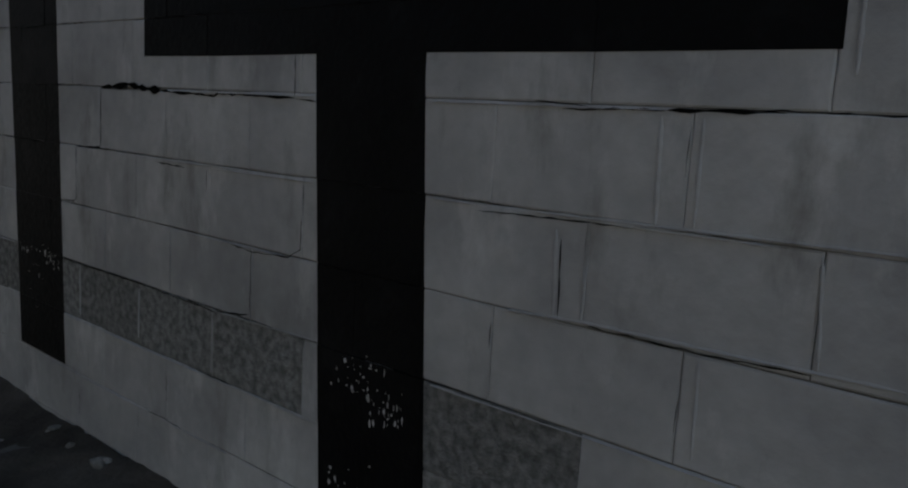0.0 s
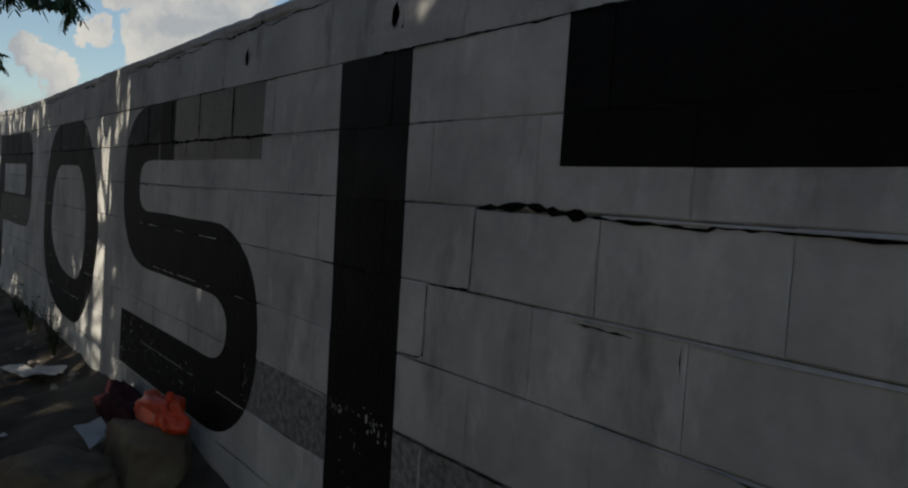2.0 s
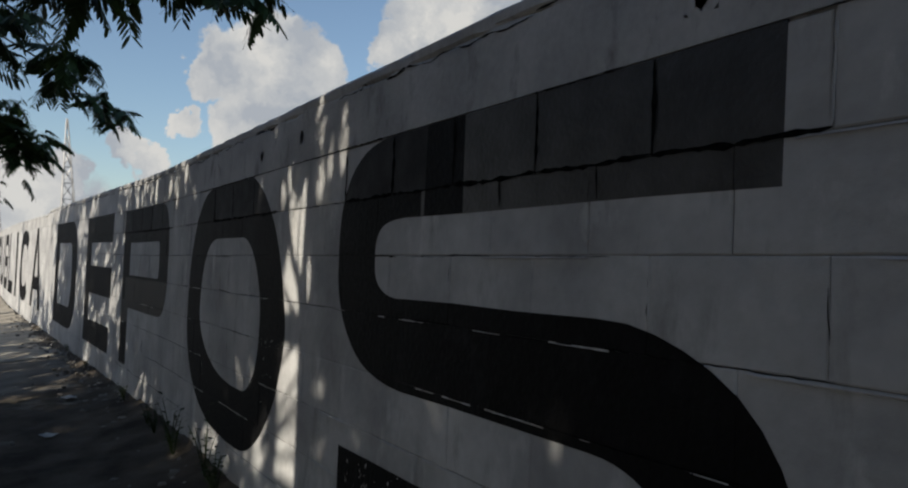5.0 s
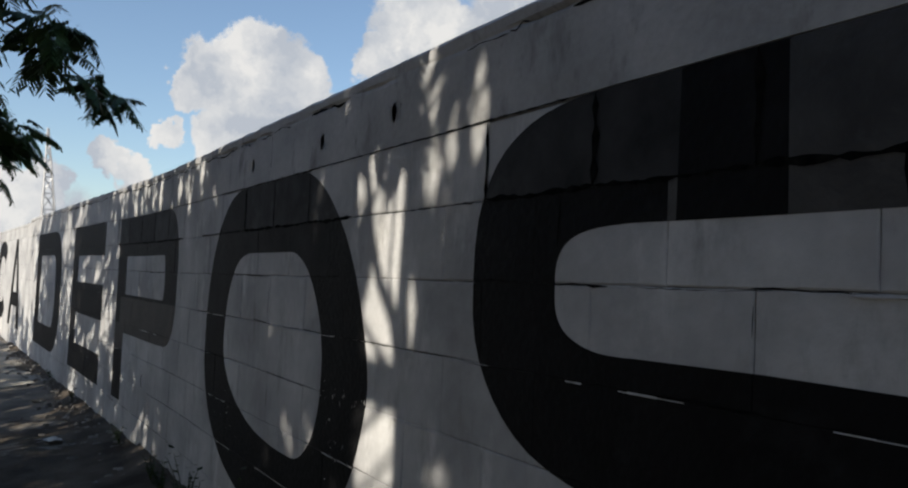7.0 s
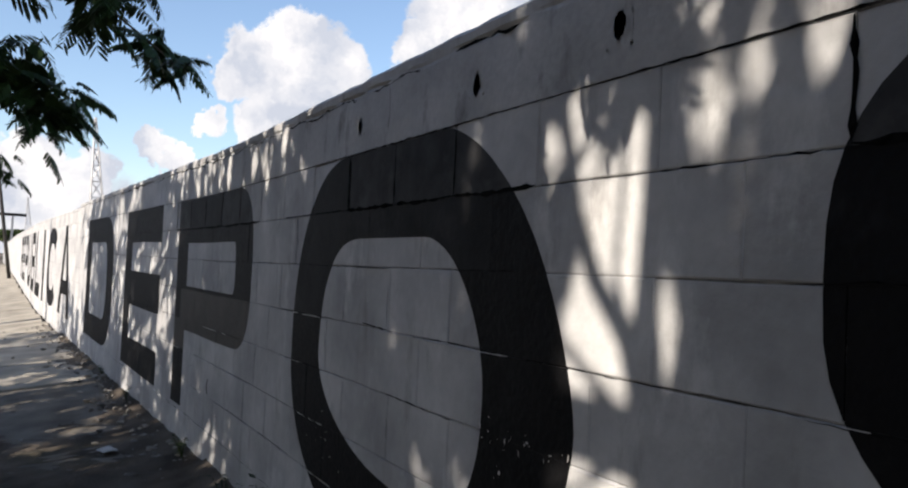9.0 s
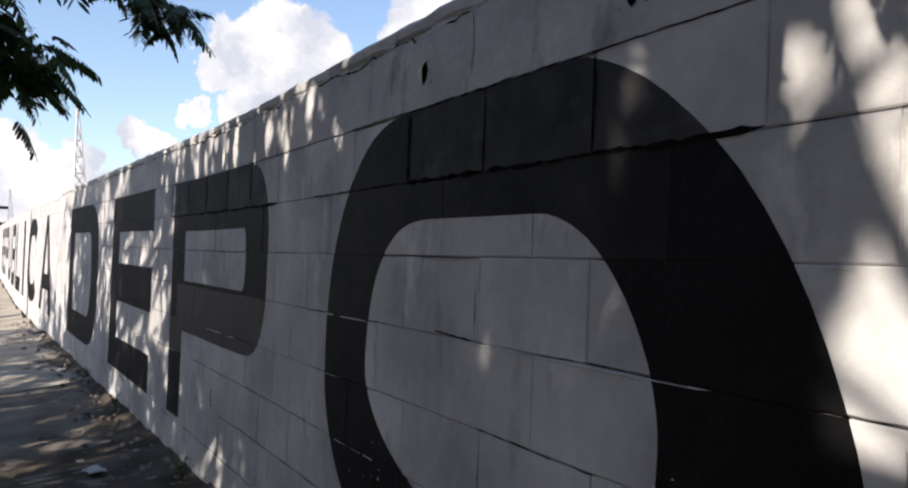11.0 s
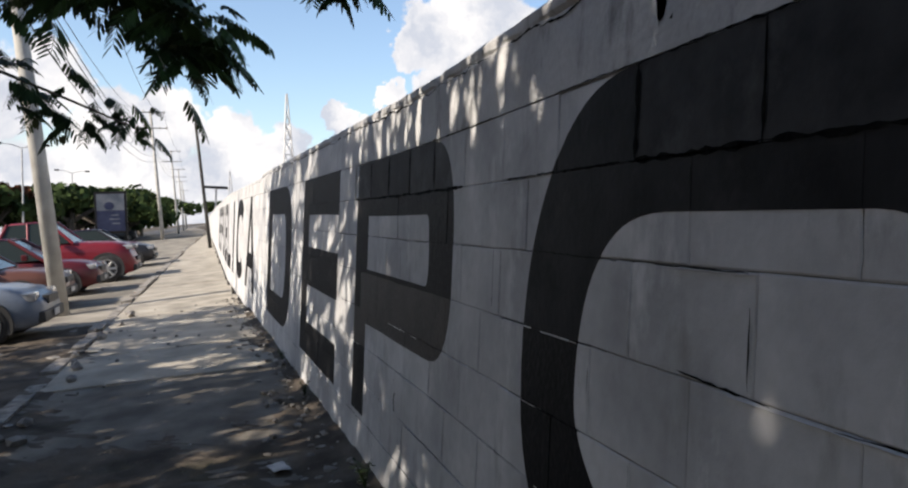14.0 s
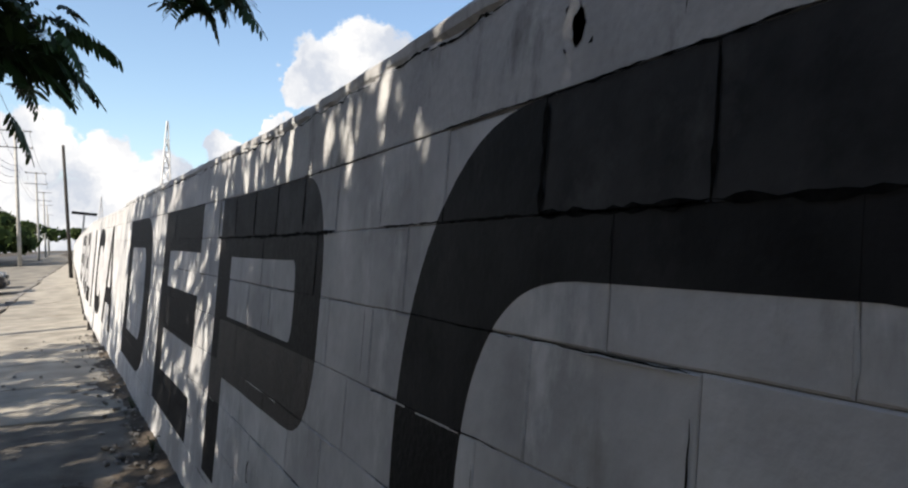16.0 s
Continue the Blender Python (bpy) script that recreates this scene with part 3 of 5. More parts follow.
def flakes(letter, spots, seed):
    """Spots where the black coat has come off; spots: (s, z, spread along, spread up, count)."""
    r = random.Random(seed)
    verts, faces = [], []
    for s, z, ws, wz, count in spots:
        for _ in range(count):
            cs, cz = s + r.gauss(0, ws), z + r.gauss(0, wz)
            a, b, n, first = 0.0012 + 0.005 * r.random() ** 2, 0.0015 + 0.011 * r.random() ** 2, r.randint(6, 9), len(verts)
            turn = r.uniform(0, 6)
            for k in range(n):
                t = 2 * math.pi * k / n + turn
                w = r.uniform(0.3, 1.4)
                verts.append(on_wall(cs + a * w * math.cos(t), 0.0042, cz + b * w * math.sin(t)))
            faces.append(tuple(range(first, first + n)))
    return mesh_part("flaked_paint", verts, faces, CHIP, letter, "pale flakes where the black paint has come off", "stuff")


flakes(LETTERS[0], [(1.25, 0.62, 0.06, 0.03, 34), (1.38, 0.58, 0.035, 0.03, 26), (1.22, 0.36, 0.05, 0.02, 10)], 1)
flakes(LETTERS[1], [(-0.5, 0.66, 0.04, 0.018, 26), (-0.75, 0.665, 0.05, 0.012, 22), (-0.62, 0.55, 0.05, 0.08, 10)], 2)
flakes(LETTERS[2], [(-3.3, 0.42, 0.12, 0.08, 60), (-2.9, 0.45, 0.15, 0.07, 60), (-2.4, 0.42, 0.14, 0.05, 40), (-1.52, 0.55, 0.02, 0.05, 18), (-3.48, 0.33, 0.04, 0.05, 30)], 3)
flakes(LETTERS[3], [(-4.5, 0.90, 0.12, 0.012, 24), (-4.5, 0.72, 0.1, 0.06, 16), (-5.9, 0.62, 0.1, 0.05, 12)], 4)


def pale_joint_lips(letter, quads, rows, seed, share=0.55):
    """Pale lower lips of the joints that run through a letter: scrapes, and sunlit ledges put in as colour."""
    r = random.Random(seed)
    verts, faces = [], []
    for quad in quads:
        s_lo, s_hi = min(p[0] for p in quad), max(p[0] for p in quad)
        for c in rows:
            s = s_lo
            while s < s_hi:
                step = r.uniform(0.03, 0.09)
                if noise.noise((s * 5.5, c * 3.7, 0.5)) > 0.5 - share + r.uniform(-0.1, 0.1):
                    z, h = JOINT[c] - 0.003 + r.uniform(-0.001, 0.001), r.uniform(0.0008, 0.0024)
                    poly = clip(quad, s, min(s + step, s_hi), z - h, z + h)
                    if len(poly) > 2:
                        first = len(verts)
                        verts += [on_wall(a, 0.0046, b) for a, b in poly]
                        faces.append(tuple(range(first, first + len(poly))))
                s += step
    mesh_part("pale_joint_lip", verts, faces, CHIP, letter, "pale lines for the scraped and sunlit lips of the block joints", "stuff")


pale_joint_lips(LETTERS[2], letter_s(), (3, 4, 5, 6), 41, 0.36)
pale_joint_lips(LETTERS[3], letter_o(), (3, 4, 5, 6), 42, 0.45)
pale_joint_lips(LETTERS[4], letter_p(), (4, 5), 43, 0.35)


# ---- cracks and low hole in the wall ----
def crack_lines(r):
    """Runs of open joint: (points along the wall, width in millimetres)."""
    lines = [([(-.07, 1.319), (.05, 1.326), (.11, 1.333), (.2, 1.322), (.31, 1.316)], 25), ([(.31, 1.315), (.61, 1.307), (.63, 1.315), (.98, 1.31)], 9),
             ([(.98, 1.31), (.978, 1.42)], 4), ([(.98, 1.31), (1.07, 1.302)], 4), ([(-.08, 1.315), (-.085, 1.125), (-.1, 1.112), (-.27, 1.108)], 5), ([(-.09, 1.116), (-.2, 1.108)], 9),
             ([(-.275, 1.108), (-.277, .915), (-.3, .905), (-.41, .899)], 5), ([(.28, 1.093), (.456, 1.086)], 5), ([(.575, 1.09), (.574, 1.02)], 4),
             ([(.65, .89), (.81, .88), (.97, .889), (1.02, .915), (1.027, 1.09)], 5), ([(.804, .88), (.802, .7)], 4), ([(-.39, .675), (.18, .679), (.62, .671), (.8, .695)], 5),
             ([(1.81, 1.312), (2.03, 1.317)], 5), ([(2.03, 1.317), (2.24, 1.32)], 8), ([(1.61, 1.09), (1.8, 1.096), (2.06, 1.103)], 4), ([(1.9, .897), (2.15, .897), (2.33, .906)], 4),
             ([(1.832, 1.06), (1.834, .9)], 4), ([(-3.26, 1.322), (-3.07, 1.32)], 8), ([(-2.7, 1.325), (-2.46, 1.32)], 4), ([(-5.53, 1.118), (-5.25, 1.108)], 5), ([(-5.31, 1.26), (-5.31, 1.12)], 5),
             ([(-6.66, 1.32), (-6.66, 1.13)], 5), ([(-6.6, 1.54), (-5.9, 1.54), (-5.3, 1.536)], 6), ([(-2.43, 1.535), (-2.425, 1.455)], 18), ([(-2.01, 1.535), (-2.005, 1.455)], 18), ([(-3.24, 1.53), (-3.245, 1.40)], 6), ([(-8.02, 1.3), (-8.02, 1.12)], 4)]
    # head joints of the courses that the paint skipped, and stretches of bed joint everywhere
    for c in range(9):
        i = math.floor((-12 - OFFSET[c]) / LONG)
        while OFFSET[c] + i * LONG < 2.7:
            s = OFFSET[c] + i * LONG
            if is_worn(c, s + 0.02) or is_worn(c, s - 0.02):
                lines.append(([(s, JOINT[c] - 0.01), (s + 0.004, JOINT[c] - 0.1), (s, JOINT[c + 1] + 0.006)], r.uniform(16, 26)))
                lines.append(([(s, JOINT[c + 1] + 0.003), (s + 0.2, JOINT[c + 1] - 0.002), (s + LONG, JOINT[c + 1] + 0.003)], r.uniform(11, 18)))
            elif r.random() < 0.3:
                z0 = JOINT[c] - r.uniform(0.0, 0.09)
                lines.append(([(s, z0), (s + r.uniform(-.004, .004), z0 - r.uniform(0.04, 0.1))], r.uniform(2, 4)))
            i += 1
        s = 2.6
        while c and s > -12:
            n = r.uniform(0.12, 0.5)
            if r.random() < 0.32:
                lines.append(([(s, JOINT[c] + r.uniform(-.004, .004)), (s - n * 0.5, JOINT[c] + r.uniform(-.005, .005)), (s - n, JOINT[c] + r.uniform(-.004, .004))], r.uniform(1.5, 4.5)))
            s -= n
    s = 2.6
    while s > -14:
        n = r.uniform(0.15, 0.6)
        if r.random() < 0.75:
            lines.append(([(s, 1.752 + r.uniform(-.002, .002)), (s - n / 2, 1.750 + r.uniform(-.003, .003)), (s - n, 1.752)], r.uniform(3, 7)))
        s -= n
    # the ragged shutter line under the top of the beam
    s = 2.6
    while s > -16:
        n = r.uniform(0.06, 0.3)
        if r.random() < 0.8:
            z = 1.968 + r.uniform(-.006, .006)
            lines.append(([(s, z), (s - n * 0.4, z + r.uniform(-.012, .012)), (s - n * 0.7, z + r.uniform(-.012, .012)), (s - n, z)], r.uniform(4, 15)))
        if r.random() < 0.16:
            lines.append(([(s, 1.96), (s + r.uniform(-.01, .01), 1.86), (s + r.uniform(-.01, .01), 1.76 + r.uniform(0, 0.06))], r.uniform(2, 5)))
        s -= n
    return lines


NEAR_QUADS = letter_t() + letter_i(-0.855, -0.43) + letter_s() + letter_o() + letter_p()


def in_letter(s, z, slack=0.012):
    for q in NEAR_QUADS:
        a, b = min(v[0] for v in q) - slack, max(v[0] for v in q) + slack
        if a < s < b and min(v[1] for v in q) - slack < z < max(v[1] for v in q) + slack:
            turn = [(q[(k + 1) % 4][0] - q[k][0]) * (z - q[k][1]) - (q[(k + 1) % 4][1] - q[k][1]) * (s - q[k][0]) for k in range(4)]
            if min(turn) > -slack or max(turn) < slack:
                return True
    return False


def mortar_beads():
    """Mortar squeezed out of the joints and painted over, a few millimetres proud."""
    r = random.Random(23)
    runs = [([(-.37, .457), (.1, .456), (.6, .459), (1.1, .464)], 6), ([(.61, .672), (1.08, .684)], 6), ([(-.256, .67), (-.258, .48)], 6), ([(.175, .66), (.171, .49)], 7), ([(.614, .65), (.616, .47)], 7), ([(1.046, .665), (1.048, .47)], 6),
            ([(2.02, 1.305), (2.027, 1.11)], 9), ([(2.1, 1.305), (2.101, 1.11)], 7), ([(1.815, 1.075), (1.822, .9)], 10), ([(1.885, 1.08), (1.888, .905)], 5), ([(2.321, 1.095), (2.334, .915)], 8), ([(2.135, .885), (2.14, .7)], 7),
            ([(1.7, .89), (1.9, .902), (2.15, .905), (2.47, .912)], 7), ([(1.75, 1.104), (2.2, 1.112), (2.45, 1.116)], 6), ([(1.2, 1.1), (.6, 1.096)], 5), ([(2.332, 1.75), (2.335, 1.38)], 8)]
    for c in range(9):
        i = math.floor((-9 - OFFSET[c]) / LONG)
        while OFFSET[c] + i * LONG < 2.6:
            s = OFFSET[c] + i * LONG
            if r.random() < 0.5:
                runs.append(([(s + 0.003, JOINT[c] - 0.012), (s + r.uniform(-.002, .006), JOINT[c + 1] + 0.012)], r.uniform(3, 7)))
            if c and r.random() < 0.45:
                a = s + r.uniform(0, 0.2)
                runs.append(([(a, JOINT[c] - 0.007), (a + r.uniform(0.1, 0.5), JOINT[c] - 0.006)], r.uniform(3, 6)))
            i += 1
    verts, faces = [], []
    for pts, wide in runs:
        dense = []
        for a, b in zip(pts, pts[1:]):
            m = max(2, int(math.hypot(b[0] - a[0], b[1] - a[1]) / 0.02))
            dense += [(a[0] + (b[0] - a[0]) * k / m, a[1] + (b[1] - a[1]) * k / m) for k in range(m)]
        dense.append(pts[-1])
        first = len(verts)
        upright = abs(pts[-1][1] - pts[0][1]) > abs(pts[-1][0] - pts[0][0])
        for k, (a, b) in enumerate(dense):
            end = 0.25 if k in (0, len(dense) - 1) else 1.0
            w = wide * 0.0006 * r.uniform(0.5, 1.2) * end
            h = 0.003 + 0.0026 * r.uniform(0.3, 1.0) * end
            for side, out in ((-1, 0.0012), (-0.4, h), (0.4, h), (1, 0.0012)):
                verts.append(on_wall(a + (w * side if upright else 0) + r.uniform(-.0006, .0006), out, b + (0 if upright else w * side)))
        clear = [not in_letter(a, b) for a, b in dense]
        for k in range(len(dense) - 1):
            for e in range(3 if clear[k] and clear[k + 1] else 0):
                a = first + 4 * k + e
                faces.append((a, a + 1, a + 5, a + 4))
    mesh_part("mortar_beads", verts, faces, WHITE, wall, "mortar smears painted over along the block joints", "stuff", smooth=True)


def build_cracks():
    # flat dark strips just off the face stand for the cracks' shaded depth
    r = random.Random(17)
    lines = crack_lines(r)
    verts, faces = [], []
    for pts, wide in lines:
        dense = []
        for a, b in zip(pts, pts[1:]):
            m = max(2, int(math.hypot(b[0] - a[0], b[1] - a[1]) / 0.022))
            dense += [(a[0] + (b[0] - a[0]) * k / m, a[1] + (b[1] - a[1]) * k / m) for k in range(m)]
        dense.append(pts[-1])
        first = len(verts)
        for k, p in enumerate(dense):
            q0, q1 = dense[max(k - 1, 0)], dense[min(k + 1, len(dense) - 1)]
            d = Vector((q1[0] - q0[0], q1[1] - q0[1])).normalized()
            w = wide * 0.00042 * r.uniform(0.2, 1.4) * (0.2 if k in (0, len(dense) - 1) else 1)
            jx, jz = r.uniform(-.0018, .0018), r.uniform(-.0018, .0018)
            out = 0.0052 if p[1] > 1.745 else 0.0040
            for side in (-1, 1):
                verts.append(on_wall(p[0] - d.y * w * side + jx, out, p[1] + d.x * w * side + jz))
        for k in range(len(dense) - 1):
            a = first + 2 * k
            faces.append((a, a + 2, a + 3, a + 1))
    mesh_part("cracks", verts, faces, CRACK, wall, "flat dark strips that paint the shade of open cracks along the block joints", "stuff")
    v, f, sl = [], [], []
    plate_with_hole(-8.11, -7.97, 0.45, 0.61, -8.04, 0.528, 0.030, 0.042, 0.0045, v, f, sl)
    mesh_part("weep_hole", v, f, [WHITE, HOLE], wall, "small broken hole low in the wall", slots=sl)


build_cracks()
mortar_beads()


# ---- ground ----
def build_ground():
    xs = [-3000, -1500, -700, -350, -220, -160] + list(np.arange(-120, -34, 4.0)) + list(np.arange(-34, 9, 0.6)) + [12, 20, 40, 90, 200, 600, 1500, 3000]
    ys = [-3000, -1200, -500, -200, -90, -50, -30, -20, -14, -11] + list(np.arange(-9.5, 0.0, 0.5)) + [0.1, 2, 8, 25, 80, 300, 1200, 3000]
    verts, faces = [], []
    for x in xs:
        for y in ys:
            near = -40 < x < 10 and -9.6 < y < -2.6
            verts.append((x, y, ground_z(x, y) - 0.10 + (0.035 * noise.noise((x * 0.7, y * 0.7, 0)) if near else 0)))
    m = len(ys)
    for i in range(len(xs) - 1):
        for k in range(m - 1):
            a = i * m + k
            faces.append((a, a + m, a + m + 1, a + 1))
    ob = mesh_part("ground", verts, faces, DIRT, kind="structure", smooth=True, label="bare trodden earth with gravel beside the pavement")
    tagged(ob, category="ground")
    return ob


def band(name, y0, y1, lift, mat, label, x0=30.0, x1=-500.0):
    verts, faces = [], []
    xs = [x0] + list(np.arange(-4, -60, -4.0)) + [-120, -250, x1]
    for x in xs:
        verts += [(x, y0, ground_z(x, y0) + lift), (x, y1, ground_z(x, y1) + lift)]
    for i in range(len(xs) - 1):
        faces.append((2 * i, 2 * i + 1, 2 * i + 3, 2 * i + 2))
    return tagged(mesh_part(name, verts, faces, mat, kind="structure", label=label), category=name)


build_ground()
band("road", -9.6, -22.0, -0.062, ASPHALT, "worn grey asphalt road behind the parked cars")
band("parking_strip", -2.60, -9.6, -0.040, DUSTY, "dusty pale concrete parking strip along the pavement")


def slab_piece(poly, top, tilt, r):
    """Top, chamfer and sides of one cracked piece of paving."""
    n = len(poly)
    cx, cy = sum(p[0] for p in poly) / n, sum(p[1] for p in poly) / n
    verts = []
    for inset, dz in ((0.018, 0.0), (0.006, -0.012), (0.006, -0.12)):
        for x, y in poly:
            k = inset / max(math.hypot(x - cx, y - cy), 0.05)
            verts.append((x + (cx - x) * k, y + (cy - y) * k, ground_z(x, y) + top + dz + tilt[0] * (x - cx) + tilt[1] * (y - cy)))
    faces = [tuple(range(n))]
    for ring in range(2):
        for k in range(n):
            a, b = ring * n + k, ring * n + (k + 1) % n
            faces.append((a, a + n, b + n, b))
    return verts, faces


def split(poly, p, d):
    """A convex polygon cut by a line through p along d."""
    sides = []
    for sign in (1, -1):
        out = []
        for k, a in enumerate(poly):
            b = poly[(k + 1) % len(poly)]
            da = sign * ((a[0] - p[0]) * d[1] - (a[1] - p[1]) * d[0])
            db = sign * ((b[0] - p[0]) * d[1] - (b[1] - p[1]) * d[0])
            if da >= 0:
                out.append(a)
            if (da >= 0) != (db >= 0):
                t = da / (da - db)
                out.append((a[0] + t * (b[0] - a[0]), a[1] + t * (b[1] - a[1])))
        if len(out) > 2:
            sides.append(out)
    return sides


def build_pavement():
    base = mesh_part("pavement", [(x, y, ground_z(x, y) - 0.05) for x in (6, -7, -9, -24, -50, -250) for y in (wall_y(x) + 0.02, -2.62)],
                     [(2 * k, 2 * k + 1, 2 * k + 3, 2 * k + 2) for k in range(5)], DIRT, kind="structure", label="cracked concrete pavement along the foot of the wall")
    tagged(base, category="pavement")
    r = random.Random(12)
    x, rest_v, rest_f = 5.2, [], []
    while x > -95:
        length = r.uniform(1.5, 2.1) if x > -30 else 4.0
        y_in, y_out = wall_y(x - length) - 0.02, -2.42 + r.uniform(-0.05, 0.05)
        pieces = [[(x, y_out), (x, y_in), (x - length, y_in), (x - length, y_out)]]
        if x > -30:
            for _ in range(2 if x > -13 else r.choice((0, 1, 1))):
                k = r.randrange(len(pieces))
                ps = pieces.pop(k)
                c = (sum(p[0] for p in ps) / len(ps) + r.uniform(-.3, .3), sum(p[1] for p in ps) / len(ps) + r.uniform(-.4, .4))
                a = r.uniform(0.5, 2.6)
                pieces += split(ps, c, (math.cos(a), math.sin(a)))
        for ps in pieces:
            area = sum(ps[k][0] * ps[(k + 1) % len(ps)][1] - ps[(k + 1) % len(ps)][0] * ps[k][1] for k in range(len(ps)))
            if area < 0:
                ps = ps[::-1]
            rough = 1.0 if x > -13 else 0.3
            v, f = slab_piece(ps, r.uniform(-0.02, 0.008) * rough, (r.uniform(-.012, .012) * rough, r.uniform(-.012, .012) * rough), r)
            if x > -30:
                # near slabs take the copy with earth and shade in its colour
                mesh_part("slab", v, f, SHADED_DIRTY_SLAB if x > -10.8 or (x > -13.5 and (len(v) * 7 + int(-x * 13)) % 5 < 2) else SLAB, base)
            else:
                k0 = len(rest_v)
                rest_v += v
                rest_f += [tuple(i + k0 for i in q) for q in f]
        x -= length
    mesh_part("far_slabs", rest_v, rest_f, SLAB, base, kind="stuff")


build_pavement()


def build_dirt():
    """Earth and litter washed up against the foot of the wall, thinner further out; its outer spread stands for tree
    shade.
    """
    # rows beyond the pavement lay dark earth where tree shade falls
    xs, ys = np.arange(4.5, -17.5, -0.055), np.arange(0.0, 4.6, 0.055)
    verts, faces = [], []
    for x in xs:
        for d in ys:
            n1 = noise.noise((x * 0.9, d * 1.1, 3.0)) + 0.5 * noise.noise((x * 2.7, d * 2.7, 5.0)) + 0.36 * noise.noise((x * 6, d * 9, 1.0)) + 0.40 * noise.noise((x * 15, d * 15, 2.0))
            heap = 0.085 * math.exp(-d / 0.16) * (0.3 if x > -1.2 else 1 if x > -8 else 0.7) + 0.10 * math.exp(-((x + 2.6) / 0.9) ** 2 - (d / 0.6) ** 2)
            cover = 0.050 if x > -8.5 else 0.050 - 0.066 * min(1, (-8.5 - x) / 3.5) + 0.03 * max(0, min(d, 2.3) - 1.3)
            verts.append(on_wall(float(x), float(d) - 0.01, cover * 0.6 - 0.022 + heap + 0.036 * n1 - 0.11 * max(0.0, d - 3.1 + 0.7 * noise.noise((x * 0.8, d * 0.5, 9.0))) - 0.12 * max(0.0, x - 3.4)))
    m = len(ys)
    for i in range(len(xs) - 1):
        for k in range(m - 1):
            a = i * m + k
            faces.append((a, a + 1, a + m + 1, a + m))
    ob = mesh_part("loose_earth", verts, faces, DIRT, kind="stuff", smooth=True, label="dark loose earth and dust drifted along the wall foot, spread wider to darken shaded ground")
    tagged(ob, category="earth")


build_dirt()


def blob(center, size, r, verts, faces, rough=0.25):
    """A broken stone."""
    bm = bmesh.new()
    bmesh.ops.create_icosphere(bm, subdivisions=1, radius=1.0)
    first = len(verts)
    for v in bm.verts:
        k = 1 + r.uniform(-rough, rough)
        verts.append((center[0] + v.co.x * size[0] * k, center[1] + v.co.y * size[1] * k, center[2] + v.co.z * size[2] * k))
    faces += [tuple(first + v.index for v in f.verts) for f in bm.faces]
    bm.free()


def build_rubble():
    r = random.Random(21)
    verts, faces = [], []
    for _ in range(520):
        x = r.uniform(-19, 3.5)
        x = x if x < -3 or r.random() < 0.3 else x - 6
        d = abs(r.gauss(0.0, 0.15)) + 0.05 if r.random() < 0.86 else r.uniform(0.1, 2.3)
        k = r.uniform(0.005, 0.024) * (1.6 if r.random() < 0.12 else 1.0)
        blob((x, wall_y(x) - d, ground_z(x, wall_y(x) - d) + 0.05 * math.exp(-d / 0.16) + k * 0.3), (k * r.uniform(0.8, 1.8), k * r.uniform(0.8, 1.6), k * r.uniform(0.5, 1.0)), r, verts, faces)
    tagged(mesh_part("rubble", verts, faces, STONE, kind="stuff", label="pale stone chips and mortar crumbs along the wall foot"), category="rubble")
    # broken kerb lumps at the outer edge
    kerb = new("kerb")
    tagged(kerb, "broken concrete kerb with loose lumps along the parking strip", "kerb", kind="structure")
    x = 3.0
    while x > -60:
        length = r.uniform(0.5, 1.1)
        if r.random() < (0.8 if x > -18 else 0.95):
            v, f = slab_piece([(x, -2.62 + r.uniform(-.03, .03)), (x, -2.45), (x - length, -2.45), (x - length, -2.62 + r.uniform(-.03, .03))], r.uniform(-0.03, 0.03), (r.uniform(-.03, .03), r.uniform(-.06, .06)), r)
            mesh_part("kerb_stone", v, [q[::-1] for q in f], STONE, kerb)
        x -= length + 0.02
    for _ in range(34):
        x, y, k = r.uniform(-18.5, -10.5), r.uniform(-3.0, -2.2), r.uniform(0.025, 0.085)
        v, f = [], []
        blob((0, 0, 0), (k * 1.4, k, k * 0.7), r, v, f, 0.3)
        ob = mesh_part("stone", v, f, STONE)
        ob.location = (x, y, ground_z(x, y) + (0.0 if y > -2.6 else -0.06) + k * 0.35)
        tagged(ob, "pale broken lump of concrete on the ground", "stone", "loose lumps of concrete")


build_rubble()


